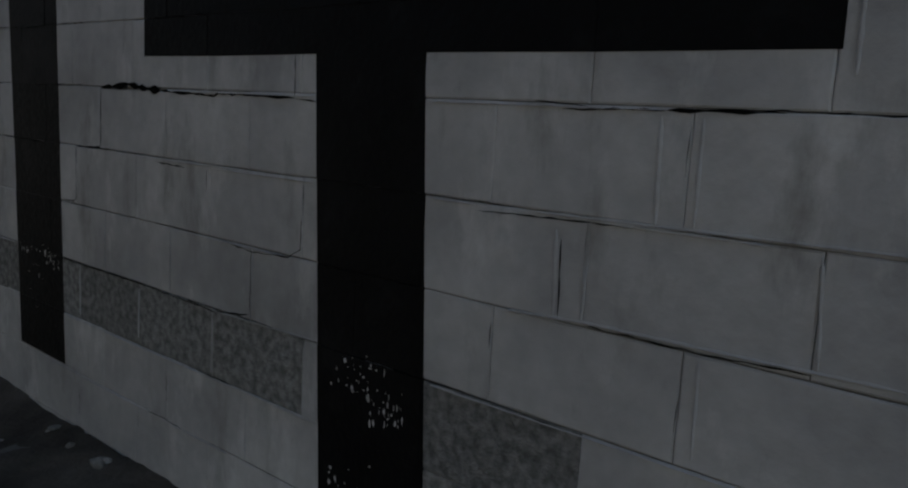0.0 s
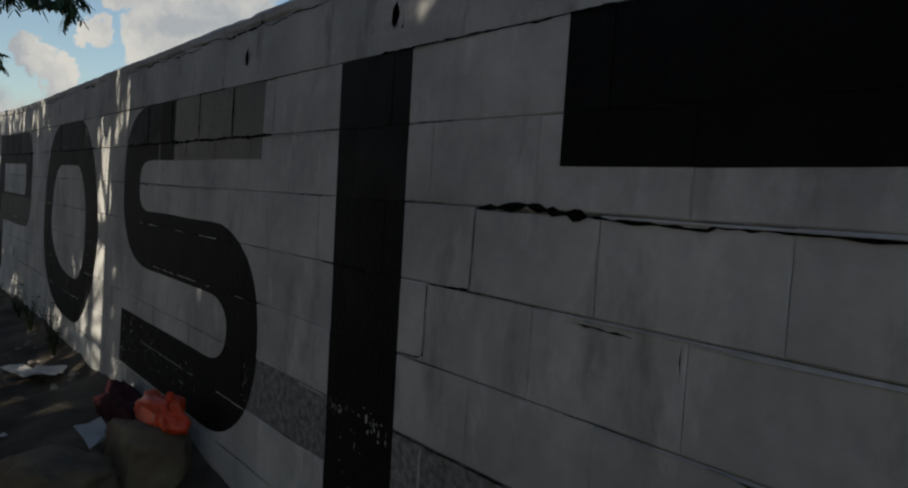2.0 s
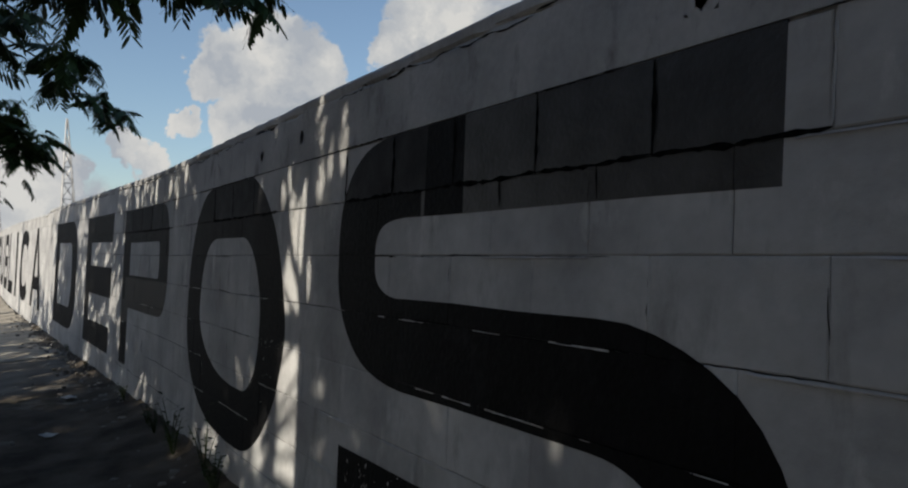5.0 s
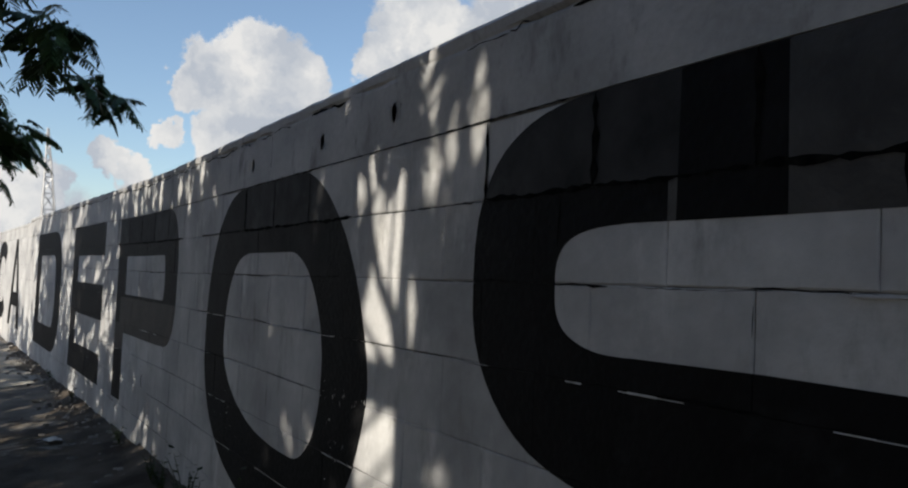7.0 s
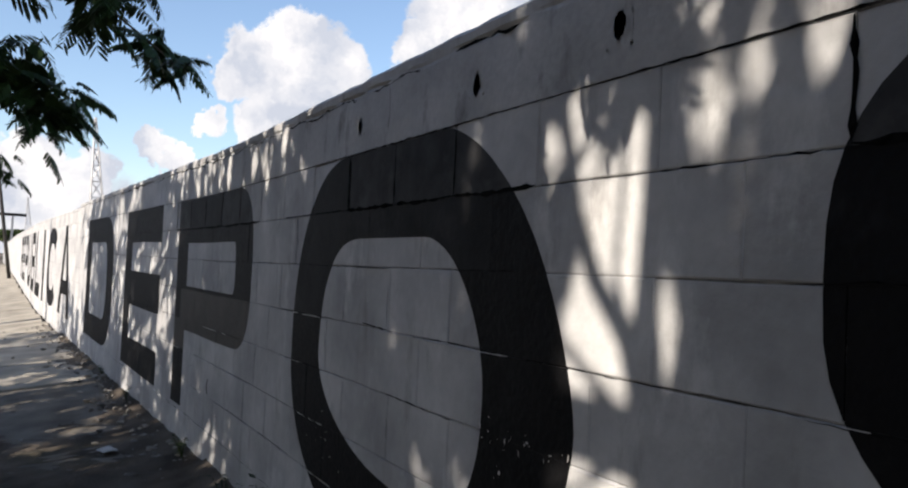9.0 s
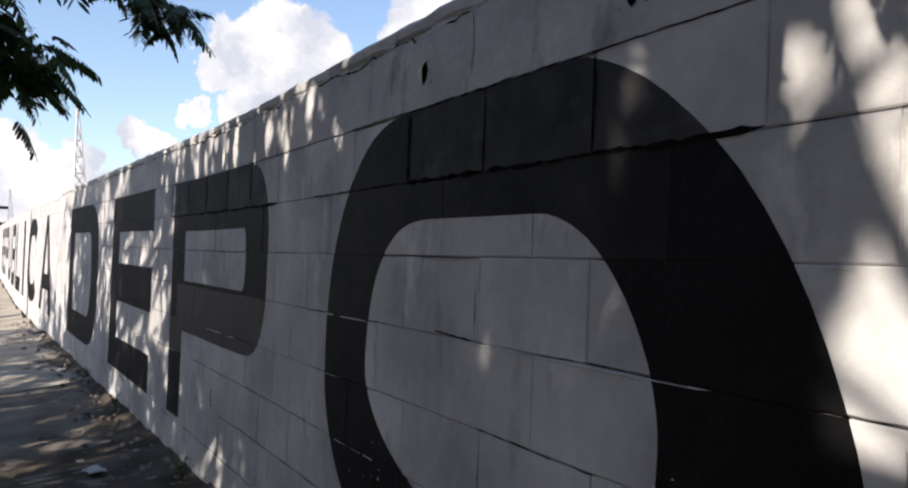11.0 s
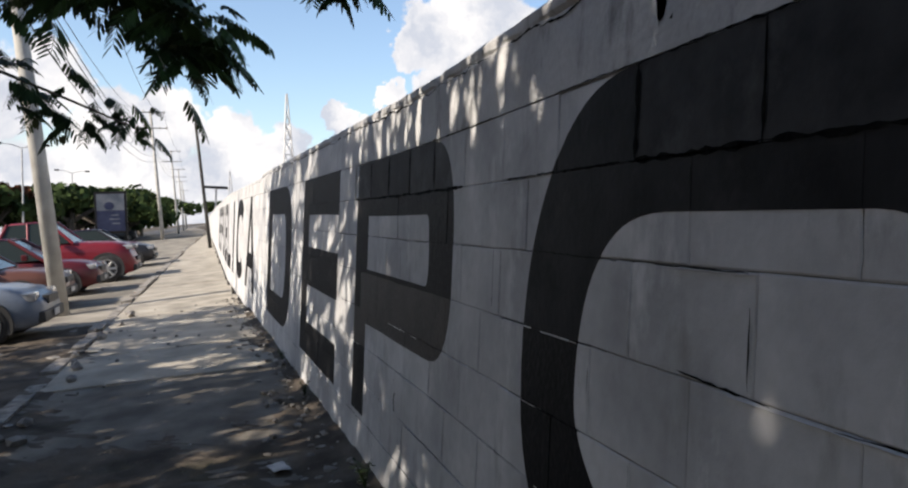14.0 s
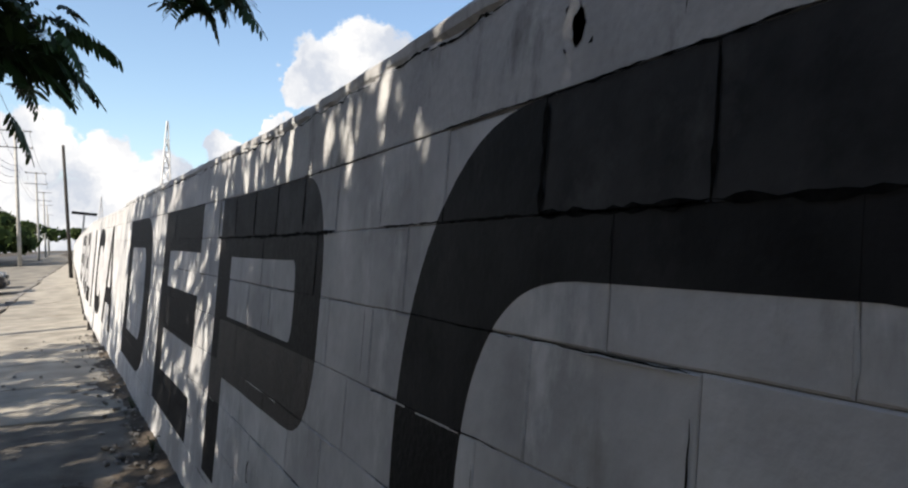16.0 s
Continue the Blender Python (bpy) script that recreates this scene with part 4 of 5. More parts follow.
# ---- trees ----
def leaf_template(pairs, length, pinna, seed):
    """A twice-feathered leaf along x, drooping: points and faces."""
    r = random.Random(seed)
    v, f = [], []
    bend = lambda t: (length * t, 0.0, -0.45 * length * t * t)
    for k in range(4):
        a, b = bend(k / 4), bend((k + 1) / 4)
        n = len(v)
        v += [(a[0], -0.0016, a[2]), (a[0], 0.0016, a[2]), (b[0], 0.0016, b[2]), (b[0], -0.0016, b[2])]
        f.append((n, n + 1, n + 2, n + 3))
    for k in range(pairs):
        t = 0.16 + 0.84 * k / (pairs - 1)
        p = Vector(bend(t))
        size = pinna * (0.55 + 0.45 * math.sin(math.pi * min(1, 0.25 + 0.65 * t))) * r.uniform(0.85, 1.1)
        for side in (-1, 1):
            way = Vector((0.62 + 0.3 * t, side * 1.0, -0.70 + r.uniform(-.25, .1))).normalized()
            wide = Vector((1.0, -side * 0.62, 0.0)).normalized() * 0.12 * size * r.uniform(0.9, 1.5)
            drop = Vector((0, 0, -0.14 * size))
            n = len(v)
            v += [p, p + way * size * 0.30 + wide * 0.9 + drop * 0.2, p + way * size * 0.8 + wide * 0.75 + drop, p + way * size + drop * 1.6,
                  p + way * size * 0.8 - wide * 0.75 + drop, p + way * size * 0.30 - wide * 0.9 + drop * 0.2]
            f.append((n, n + 1, n + 2, n + 3, n + 4, n + 5))
    return np.array([tuple(q) for q in v]), f


TEMPLATES = [leaf_template(9, 0.26, 0.11, 1), leaf_template(11, 0.32, 0.12, 2), leaf_template(7, 0.20, 0.095, 3)]


# openings cut in the unseen leaf roof to light chosen wall spots: along, up, half width, half height
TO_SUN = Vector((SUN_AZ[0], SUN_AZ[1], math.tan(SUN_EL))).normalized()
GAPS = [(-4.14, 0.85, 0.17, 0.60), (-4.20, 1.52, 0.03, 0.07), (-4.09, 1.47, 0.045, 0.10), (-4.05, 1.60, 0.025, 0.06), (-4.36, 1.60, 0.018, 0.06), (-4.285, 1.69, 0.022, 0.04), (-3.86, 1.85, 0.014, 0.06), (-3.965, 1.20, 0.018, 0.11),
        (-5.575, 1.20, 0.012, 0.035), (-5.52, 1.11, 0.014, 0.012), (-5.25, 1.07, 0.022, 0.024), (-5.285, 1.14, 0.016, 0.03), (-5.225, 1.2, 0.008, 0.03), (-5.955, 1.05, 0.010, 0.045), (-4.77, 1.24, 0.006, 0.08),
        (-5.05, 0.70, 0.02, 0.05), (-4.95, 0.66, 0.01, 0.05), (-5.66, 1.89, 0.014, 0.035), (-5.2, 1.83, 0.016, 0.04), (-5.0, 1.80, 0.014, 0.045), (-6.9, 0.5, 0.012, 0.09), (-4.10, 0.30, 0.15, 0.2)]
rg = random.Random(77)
for _ in range(80):               # random thin openings, cut so that streaks of sun fall high on the wall
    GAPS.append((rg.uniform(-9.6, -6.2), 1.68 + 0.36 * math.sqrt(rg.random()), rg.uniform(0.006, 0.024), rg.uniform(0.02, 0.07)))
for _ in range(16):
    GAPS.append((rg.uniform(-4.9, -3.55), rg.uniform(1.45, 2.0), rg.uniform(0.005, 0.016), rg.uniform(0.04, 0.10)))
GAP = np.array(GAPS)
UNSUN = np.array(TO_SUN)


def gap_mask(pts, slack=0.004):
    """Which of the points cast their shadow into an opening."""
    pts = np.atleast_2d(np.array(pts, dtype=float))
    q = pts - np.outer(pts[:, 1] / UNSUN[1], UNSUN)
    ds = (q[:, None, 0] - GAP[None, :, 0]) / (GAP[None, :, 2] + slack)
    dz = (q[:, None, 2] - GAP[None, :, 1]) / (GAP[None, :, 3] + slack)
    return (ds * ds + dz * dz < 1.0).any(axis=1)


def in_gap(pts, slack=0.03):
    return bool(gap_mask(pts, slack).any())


class Foliage:
    def __init__(self, seed):
        self.r, self.v, self.f, self.n = random.Random(seed), [], [], 0

    def leaf(self, p, way, scale=1.0):
        pts, faces = self.r.choice(TEMPLATES)
        way = Vector(way).normalized()
        side = way.cross(Vector((0, 0, 1)))
        side = side.normalized() if side.length > 0.05 else Vector((1, 0, 0))
        side = (side + Vector((0, 0, self.r.uniform(-0.5, 0.5)))).normalized()
        up = side.cross(way).normalized()
        side = way.cross(up)
        m = np.array([way, -side, up]) * scale
        made = pts @ m + np.array(p)
        # leaf faces that would shade a chosen spot are left out
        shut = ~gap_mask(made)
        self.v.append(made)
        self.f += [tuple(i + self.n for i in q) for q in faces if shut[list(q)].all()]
        self.n += len(pts)

    def tuft(self, p, count, scale=1.0, spread=0.03):
        """Leaves that spring from the end of a twig and droop outwards."""
        for k in range(count):
            a = self.r.uniform(0, 2 * math.pi)
            way = (math.cos(a), math.sin(a), self.r.uniform(-0.55, 0.35))
            q = [c + self.r.gauss(0, spread) for c in p]
            self.leaf(q, way, scale * self.r.uniform(0.75, 1.15))

    def build(self, parent, label=""):
        return mesh_part("crown", np.concatenate(self.v).tolist(), self.f, LEAF, parent, label)


def tree(base, trunk, limbs, clouds, sprays, seed, label, scale=1.35, slim=0.10):
    """trunk and limbs: [(points, radius from, radius to)]; clouds: (centre, radii, tufts); sprays: hanging twigs with tufts."""
    r = random.Random(seed)
    root = new("tree")
    tagged(root, label, "tree", "shade trees along the pavement")
    wood_v, wood_f = tube(trunk, list(np.linspace(0.17, slim, len(trunk))), 12)
    mesh_part("trunk", wood_v, wood_f, BARK, root, smooth=True)
    leaves = Foliage(seed)
    lv, lf = [], []
    for pts, r0, r1 in limbs:
        tube(pts, list(np.linspace(r0, r1, len(pts))), 7, lv, lf)
    fork = Vector(trunk[-1])
    for c, rad, count in clouds:
        c = Vector(c)
        way = [fork, fork.lerp(c, 0.5) + Vector((0, 0, 0.25)), c]
        # limbs crossing an opening's light are thinned so they hardly shade it
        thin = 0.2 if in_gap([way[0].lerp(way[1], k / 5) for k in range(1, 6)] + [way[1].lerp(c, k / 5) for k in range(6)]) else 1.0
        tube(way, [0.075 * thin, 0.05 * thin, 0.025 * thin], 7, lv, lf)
        for k in range(count):
            d = Vector((r.gauss(0, 1), r.gauss(0, 1), r.gauss(0, 1))).normalized() * r.uniform(0.35, 1.0) ** 0.6
            p = c + Vector((d.x * rad[0], d.y * rad[1], d.z * rad[2]))
            # twigs that would shade a chosen spot are left out too
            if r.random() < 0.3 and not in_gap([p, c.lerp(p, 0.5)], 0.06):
                tube([c.lerp(p, 0.1), c.lerp(p, 0.6) + Vector((0, 0, 0.08)), p], [0.02, 0.012, 0.005], 5, lv, lf, False)
            leaves.tuft(p, 4, scale, 0.10)
    for pts, tufts in sprays:
        tube(pts, list(np.linspace(0.012, 0.004, len(pts))), 6, lv, lf)
        for p, count, sc in tufts:
            leaves.tuft(p, round(count * 2.2), sc, 0.055)
    mesh_part("limbs", lv, lf, BARK, root, smooth=True)
    leaves.build(root, "dark green feathery leaves")
    return root


# hanging sprays over the pavement: twig points, then tufts (place, leaves, size)
SPRAYS_A = [
    ([(-7.5, -3.1, 3.3), (-7.55, -2.3, 2.85), (-7.65, -1.6, 2.45), (-7.68, -1.25, 2.3), (-7.7, -0.95, 2.22)],
     [((-7.64, -1.66, 2.30), 7, 0.8), ((-7.67, -1.42, 2.28), 8, 0.8), ((-7.68, -1.22, 2.27), 8, 0.85), ((-7.7, -1.03, 2.20), 8, 0.8), ((-7.72, -0.92, 2.19), 7, 0.7), ((-7.7, -1.05, 2.06), 7, 0.65), ((-7.68, -1.52, 2.4), 7, 0.9), ((-7.6, -1.15, 2.42), 7, 0.9)]),
    ([(-7.5, -3.1, 3.3), (-7.6, -2.4, 2.45), (-7.75, -1.75, 1.95), (-7.82, -1.49, 1.86), (-7.87, -1.22, 1.76)],
     [((-7.76, -1.62, 1.90), 5, 0.6), ((-7.82, -1.48, 1.87), 4, 0.5), ((-7.85, -1.33, 1.82), 4, 0.45), ((-7.87, -1.21, 1.77), 3, 0.35), ((-7.72, -1.72, 1.97), 5, 0.6)]),
    ([(-7.5, -3.1, 3.3), (-7.3, -1.9, 3.2), (-7.5, -0.9, 2.75), (-7.62, -0.5, 2.52), (-7.65, -0.36, 2.42)],
     [((-7.62, -0.52, 2.52), 7, 0.8), ((-7.65, -0.38, 2.42), 7, 0.7), ((-7.5, -0.8, 2.72), 8, 0.95), ((-7.3, -0.75, 2.85), 8, 1.0), ((-7.15, -1.2, 3.0), 8, 1.0), ((-7.55, -1.35, 2.75), 8, 1.0), ((-7.3, -1.6, 2.9), 8, 1.0)]),
]
SPRAYS_B = [
    ([(-3.1, -3.2, 3.4), (-3.6, -2.2, 3.0), (-4.0, -1.3, 2.62), (-4.0, -0.8, 2.52), (-3.93, -0.42, 2.46)],
     [((-4.02, -1.22, 2.55), 7, 0.8), ((-4.1, -0.98, 2.42), 7, 0.75), ((-4.0, -0.78, 2.5), 7, 0.8), ((-3.96, -0.55, 2.48), 8, 0.8), ((-3.9, -0.36, 2.47), 7, 0.75), ((-4.15, -1.1, 2.34), 5, 0.55), ((-3.7, -1.7, 2.8), 8, 1.0), ((-3.9, -1.05, 2.72), 8, 1.0)]),
]
# leaf masses out of view; the low ones are added to darken wall and ground
CLOUDS_A = [((-10.6, -5.6, 4.3), (2.4, 1.6, 1.3), 105), ((-8.4, -4.6, 3.9), (1.8, 1.3, 1.1), 110), ((-12.4, -5.4, 4.4), (1.6, 1.4, 1.0), 45), ((-8.0, -2.9, 3.7), (1.0, 0.8, 0.6), 40), ((-10.6, -7.6, 3.6), (2.6, 1.3, 1.5), 170), ((-12.8, -8.6, 3.6), (2.0, 1.6, 1.6), 120), ((-14.6, -8.0, 4.0), (1.5, 1.4, 1.1), 70), ((-8.6, -6.6, 2.4), (2.3, 1.3, 1.2), 190), ((-10.8, -8.8, 2.6), (2.0, 1.2, 1.4), 120)]
CLOUDS_B = [((-2.8, -4.6, 4.9), (2.2, 1.8, 1.1), 290), ((-4.9, -4.2, 4.0), (1.5, 1.4, 1.1), 210), ((-0.8, -4.4, 4.0), (1.7, 1.5, 1.3), 270), ((-3.0, -6.6, 4.0), (2.6, 1.4, 1.6), 260), ((-5.6, -3.1, 3.6), (1.4, 0.9, 0.8), 120), ((-1.5, -2.9, 3.7), (1.8, 1.0, 0.7), 160),
            ((-6.4, -5.4, 3.5), (1.7, 1.5, 1.2), 220), ((-5.2, -6.8, 2.6), (2.2, 1.2, 1.3), 220), ((-1.8, -6.6, 2.3), (2.2, 1.2, 1.2), 190)]
CLOUDS_C = [((4.6, -4.8, 4.6), (2.4, 1.8, 1.4), 310), ((2.2, -4.2, 3.6), (2.0, 1.5, 1.3), 290), ((3.0, -2.8, 3.7), (2.2, 1.0, 0.8), 180), ((4.6, -6.8, 3.4), (2.8, 1.3, 1.7), 300), ((1.0, -6.2, 3.0), (2.2, 1.1, 1.5), 230), ((2.3, -6.4, 4.4), (2.0, 1.0, 1.2), 190)]
tree(None, [(-10.4, -5.9, -0.95), (-10.35, -5.95, 1.0), (-10.45, -5.85, 2.2), (-10.4, -5.7, 3.2)], [([(-10.4, -5.7, 3.1), (-9.0, -4.4, 3.5), (-7.5, -3.1, 3.3)], 0.07, 0.02)], CLOUDS_A, SPRAYS_A, 31,
     "feathery-leaved shade tree with drooping sprays over the pavement", 1.3)
tree(None, [(-2.5, -4.7, -0.75), (-2.55, -4.65, 1.2), (-2.76, -4.5, 2.6), (-2.85, -4.4, 3.45)],
     [([(-2.85, -4.4, 3.4), (-2.93, -4.4, 3.66), (-3.05, -4.4, 3.78), (-3.13, -4.4, 3.95), (-3.2, -4.4, 4.25)], 0.04, 0.016), ([(-2.85, -4.4, 3.4), (-2.89, -4.4, 3.68), (-2.88, -4.4, 3.9), (-2.86, -4.4, 4.6)], 0.036, 0.022),
      ([(-2.9, -4.4, 3.68), (-2.95, -4.4, 3.72), (-2.98, -4.4, 3.8), (-2.96, -4.4, 4.05)], 0.013, 0.009), ([(-2.8, -4.4, 3.3), (-3.0, -3.9, 3.5), (-3.1, -3.2, 3.4)], 0.03, 0.012)], CLOUDS_B, SPRAYS_B, 32, "broad dense shade tree with a forked trunk and dark leaves", 1.4, 0.055)
# unseen tree, added so that the near end of the wall lies in shade
tree(None, [(5.0, -5.4, -0.85), (5.05, -5.35, 1.2), (4.9, -5.2, 2.4), (4.8, -5.1, 3.2)], [], CLOUDS_C, [], 33, "tall dense shade tree out of view beside the parking strip, added to shade the wall", 1.5)


# ---- poles, wires, sign, towers ----
LEAN = math.tan(radians(7.0))


def pole(x, y, height, r0, r1, mat, label, arms=(), lean=LEAN, group="street poles"):
    root = new("utility_pole")
    tagged(root, label, "pole", group)
    z = ground_z(x, y)
    at = lambda h: (x, y - lean * h, z + h)
    v, f = tube([at(-0.2), at(height * 0.5), at(height)], [r0, (r0 + r1) / 2, r1], 12)
    mesh_part("shaft", v, f, mat, root, smooth=True)
    for h, half in arms:
        c = at(h)
        mesh_part("cross_arm", *tube([(c[0] + 0.1, c[1] - half, c[2] - lean * 0.2), (c[0] + 0.1, c[1] + half, c[2] + lean * half)], [0.05, 0.05], 4), WOOD, root)
        for k in (-0.92, -0.5, 0.5, 0.92):
            p = (c[0] + 0.1, c[1] + half * k, c[2] + 0.04)
            mesh_part("insulator", *tube([p, (p[0], p[1], p[2] + 0.16), (p[0], p[1], p[2] + 0.24)], [0.05, 0.065, 0.02], 7), CONCRETE, root)
    return at


near = pole(-19.8, -3.53, 9.4, 0.15, 0.10, CONCRETE, "pale concrete utility pole beside the parked cars", ((8.6, 0.9),), lean=math.tan(radians(9.0)))
TWO = ((11.2, 1.25), (9.8, 1.3))
second = pole(-82.0, -5.93, 11.4, 0.17, 0.11, CONCRETE, "pale concrete utility pole with two cross-arms", TWO)
third = pole(-124, -6.6, 11.4, 0.17, 0.11, CONCRETE, "pale concrete utility pole with two cross-arms", TWO)
fourth = pole(-164, -7.6, 11.4, 0.17, 0.11, CONCRETE, "pale concrete utility pole with two cross-arms", TWO)
fifth = pole(-209, -9.0, 11.4, 0.17, 0.11, CONCRETE, "pale concrete utility pole with two cross-arms", TWO[:1])
sixth = pole(-264, -11.0, 11.4, 0.17, 0.11, CONCRETE, "pale concrete utility pole with two cross-arms", TWO[:1])
pole(-44.5, -1.36, 5.8, 0.085, 0.065, WOOD, "dark weathered wooden pole standing against the wall", lean=math.tan(radians(8.2)))


def wires(a, b, heights, sag, group_label):
    root = new("overhead_wires")
    tagged(root, group_label, "wires", "overhead wires")
    for h, dy, h2 in heights:
        p, q = Vector(a(h)), Vector(b(h2))
        p.y += dy
        q.y += dy
        pts = [p.lerp(q, k / 14) - Vector((0, 0, sag * 4 * (k / 14) * (1 - k / 14))) for k in range(15)]
        mesh_part("wire", *tube(pts, [0.014] * 15, 5, cap=False), WIRE, root)


LABEL = "black overhead wires slung between concrete poles"
wires(near, second, [(8.6, -0.8, 11.1), (8.6, 0.8, 11.1), (6.3, 0.1, 8.4), (6.0, 0.1, 8.0), (5.6, 0.1, 7.5), (5.3, 0.0, 7.0)], 1.0, LABEL)
wires(second, third, [(11.2, -1.1, 11.2), (11.2, 1.1, 11.2), (8.2, 0.1, 8.2), (7.6, 0.1, 7.6)], 0.6, LABEL)
wires(third, fourth, [(11.2, -1.1, 11.2), (11.2, 1.1, 11.2), (8.2, 0.1, 8.2)], 0.6, LABEL)
behind = lambda h: (24.0, -4.2 - LEAN * h, h - 0.5)
wires(behind, near, [(9.0, -0.8, 8.6), (9.0, 0.8, 8.6), (6.8, 0.1, 6.3), (6.4, 0.1, 6.0), (6.0, 0.1, 5.6)], 0.8, "black overhead wires running along the pavement")


def advert_sign():
    root = new("advertising_sign")
    tagged(root, "black-framed advertising panel with a dark blue poster on two legs", "sign")
    root.matrix_world = Matrix.Translation((-71.5, -8.85, ground_z(-71.5, -8.85))) @ Matrix.Rotation(math.atan(FALL) * 0.6, 4, 'X')
    w, z0, z1 = 1.15, 0.95, 4.15
    for a in (-w + 0.1, w - 0.1):
        part("leg", box_bm(-0.09, 0.09, a - 0.07, a + 0.07, -0.3, z0 + 0.03, 0.012), BLACKMETAL, root)
    fr = part("frame", box_bm(-0.14, 0.10, -w, w, z0, z1, 0.02), BLACKMETAL, root)
    part("poster", box_bm(0.102, 0.115, -w + 0.16, w - 0.16, z0 + 0.18, z0 + 1.75), POSTER, fr, "dark blue lower half of the poster")
    part("poster", box_bm(0.102, 0.115, -w + 0.16, w - 0.16, z0 + 1.755, z1 - 0.18), POSTERSKY, fr, "pale grey upper half of the poster")
    bm = bmesh.new()
    bmesh.ops.create_uvsphere(bm, u_segments=14, v_segments=8, radius=1.0, matrix=Matrix.Translation((0.118, -0.1, z0 + 2.1)) @ Matrix.Diagonal((0.01, 0.36, 0.32, 1)))
    part("picture_patch", bm, POSTER, fr)
    for a, b, c in ((1.35, 0.5, 0.3), (1.05, 0.7, 0.25), (0.72, 0.55, 0.35)):
        part("print_bar", box_bm(0.118, 0.124, c - b / 2, c + b / 2, z0 + a, z0 + a + 0.09, 0.002), POSTERSKY, fr)


advert_sign()


def lattice_tower(x, y, height, half, label, sections=9):
    root = new("lattice_tower")
    tagged(root, label, "tower", "distant lattice towers")
    z = 0.0
    corner = lambda k, h: Vector((x + half * (1 - h / height * 0.93) * (1, -1, -1, 1)[k], y + half * (1 - h / height * 0.93) * (1, 1, -1, -1)[k] - h * math.tan(radians(3.5)), z + h))
    for k in range(4):
        mesh_part("leg", *tube([corner(k, 0), corner(k, height)], [0.22, 0.14], 4), STEEL, root)
    v, f = [], []
    for s in range(sections):
        h0, h1 = height * s / sections, height * (s + 1) / sections
        for k in range(4):
            tube([corner(k, h0), corner((k + 1) % 4, h1)], [0.1, 0.1], 4, v, f)
            tube([corner((k + 1) % 4, h0), corner(k, h1)], [0.1, 0.1], 4, v, f)
            tube([corner(k, h1), corner((k + 1) % 4, h1)], [0.1, 0.1], 4, v, f)
    mesh_part("bracing", v, f, STEEL, root)


lattice_tower(-250, 18.6, 40.0, 2.6, "slender grey lattice mast far behind the wall")
lattice_tower(-420, 3.6, 27.0, 2.2, "small grey lattice mast on the horizon")


# ---- distant planting and buildings ----
def far_tree(x, y, height, width, seed, label="round dark green tree along the far side of the road", leaf=None):
    r = random.Random(seed)
    root = new("tree")
    tagged(root, label, "tree", "trees beyond the road")
    g = ground_z(x, y) - 0.1
    v, f = tube([(x, y, g), (x + 0.1, y, g + height * 0.3), (x, y + 0.1, g + height * 0.55)], [width * 0.05, width * 0.04, width * 0.02], 8)
    for k in range(5):
        a = r.uniform(0, 6.28)
        tube([(x, y, g + height * 0.4), (x + math.cos(a) * width * 0.3, y + math.sin(a) * width * 0.3, g + height * r.uniform(0.6, 0.8))], [width * 0.02, width * 0.008], 5, v, f)
    mesh_part("trunk", v, f, BARK, root)
    lv, lf = [], []
    heads = [(x + r.gauss(0, width * 0.26), y + r.gauss(0, width * 0.26), g + height * r.uniform(0.64, 0.9), width * r.uniform(0.13, 0.24)) for _ in range(9)]
    for _ in range(1500):
        hx, hy, hz, hr = r.choice(heads)
        d = Vector((r.gauss(0, 1), r.gauss(0, 1), r.gauss(0, 0.8))).normalized() * hr * r.uniform(0.6, 1.08)
        d.z *= 0.5
        p = Vector((hx, hy, hz)) + d
        n = (d.normalized() + Vector((r.gauss(0, .5), r.gauss(0, .5), r.gauss(0, .5)))).normalized()
        a = n.orthogonal().normalized() * width * r.uniform(0.025, 0.055)
        b = n.cross(a) * r.uniform(0.5, 0.9)
        k = len(lv)
        lv += [p + a, p + b * 0.8 + a * 0.2, p - a, p - b]
        lf.append((k, k + 1, k + 2, k + 3))
    mesh_part("crown", lv, lf, leaf or FARLEAF, root)


rt = random.Random(5)
for k in range(26):
    away, ratio = 78 + 70 * ((k * 7) % 26) / 26, 0.275 - 0.185 * k / 25
    tx, ty = -4.2 - away, -0.8 - ratio * away
    far_tree(tx, ty, 1.35 + (0.010 + rt.uniform(0, 0.030)) * away - ground_z(tx, ty), rt.uniform(8.0, 11.0), 50 + k)
# unseen row added across the road to block low skylight from the wall
for k in range(9):
    far_tree(-36 + 7.5 * k, -23 - rt.uniform(0, 4), rt.uniform(7.5, 9.5), rt.uniform(7.5, 9.5), 130 + k)
for k in range(8):
    tx = -120 - 22 * k
    far_tree(tx, -11 - 2.1 * k - rt.uniform(0, 4), rt.uniform(5.0, 7.0), rt.uniform(8, 11), 90 + k)


def far_hoarding(x, y, z, w, h):
    root = new("billboard")
    tagged(root, "dark distant billboard on a single post beyond the wall", "billboard")
    part("post", box_bm(x - 0.15, x + 0.15, y - 0.15, y + 0.15, 0, z, 0.02), STEEL, root)
    part("panel", box_bm(x - 0.1, x + 0.1, y - w / 2, y + w / 2, z, z + h, 0.03), BLACKMETAL, root)


far_hoarding(-135, -1.9, 6.6, 3.4, 0.42)
far_tree(-112, 3.2, 5.2, 5.0, 301, "dark tree rising behind the far end of the wall")
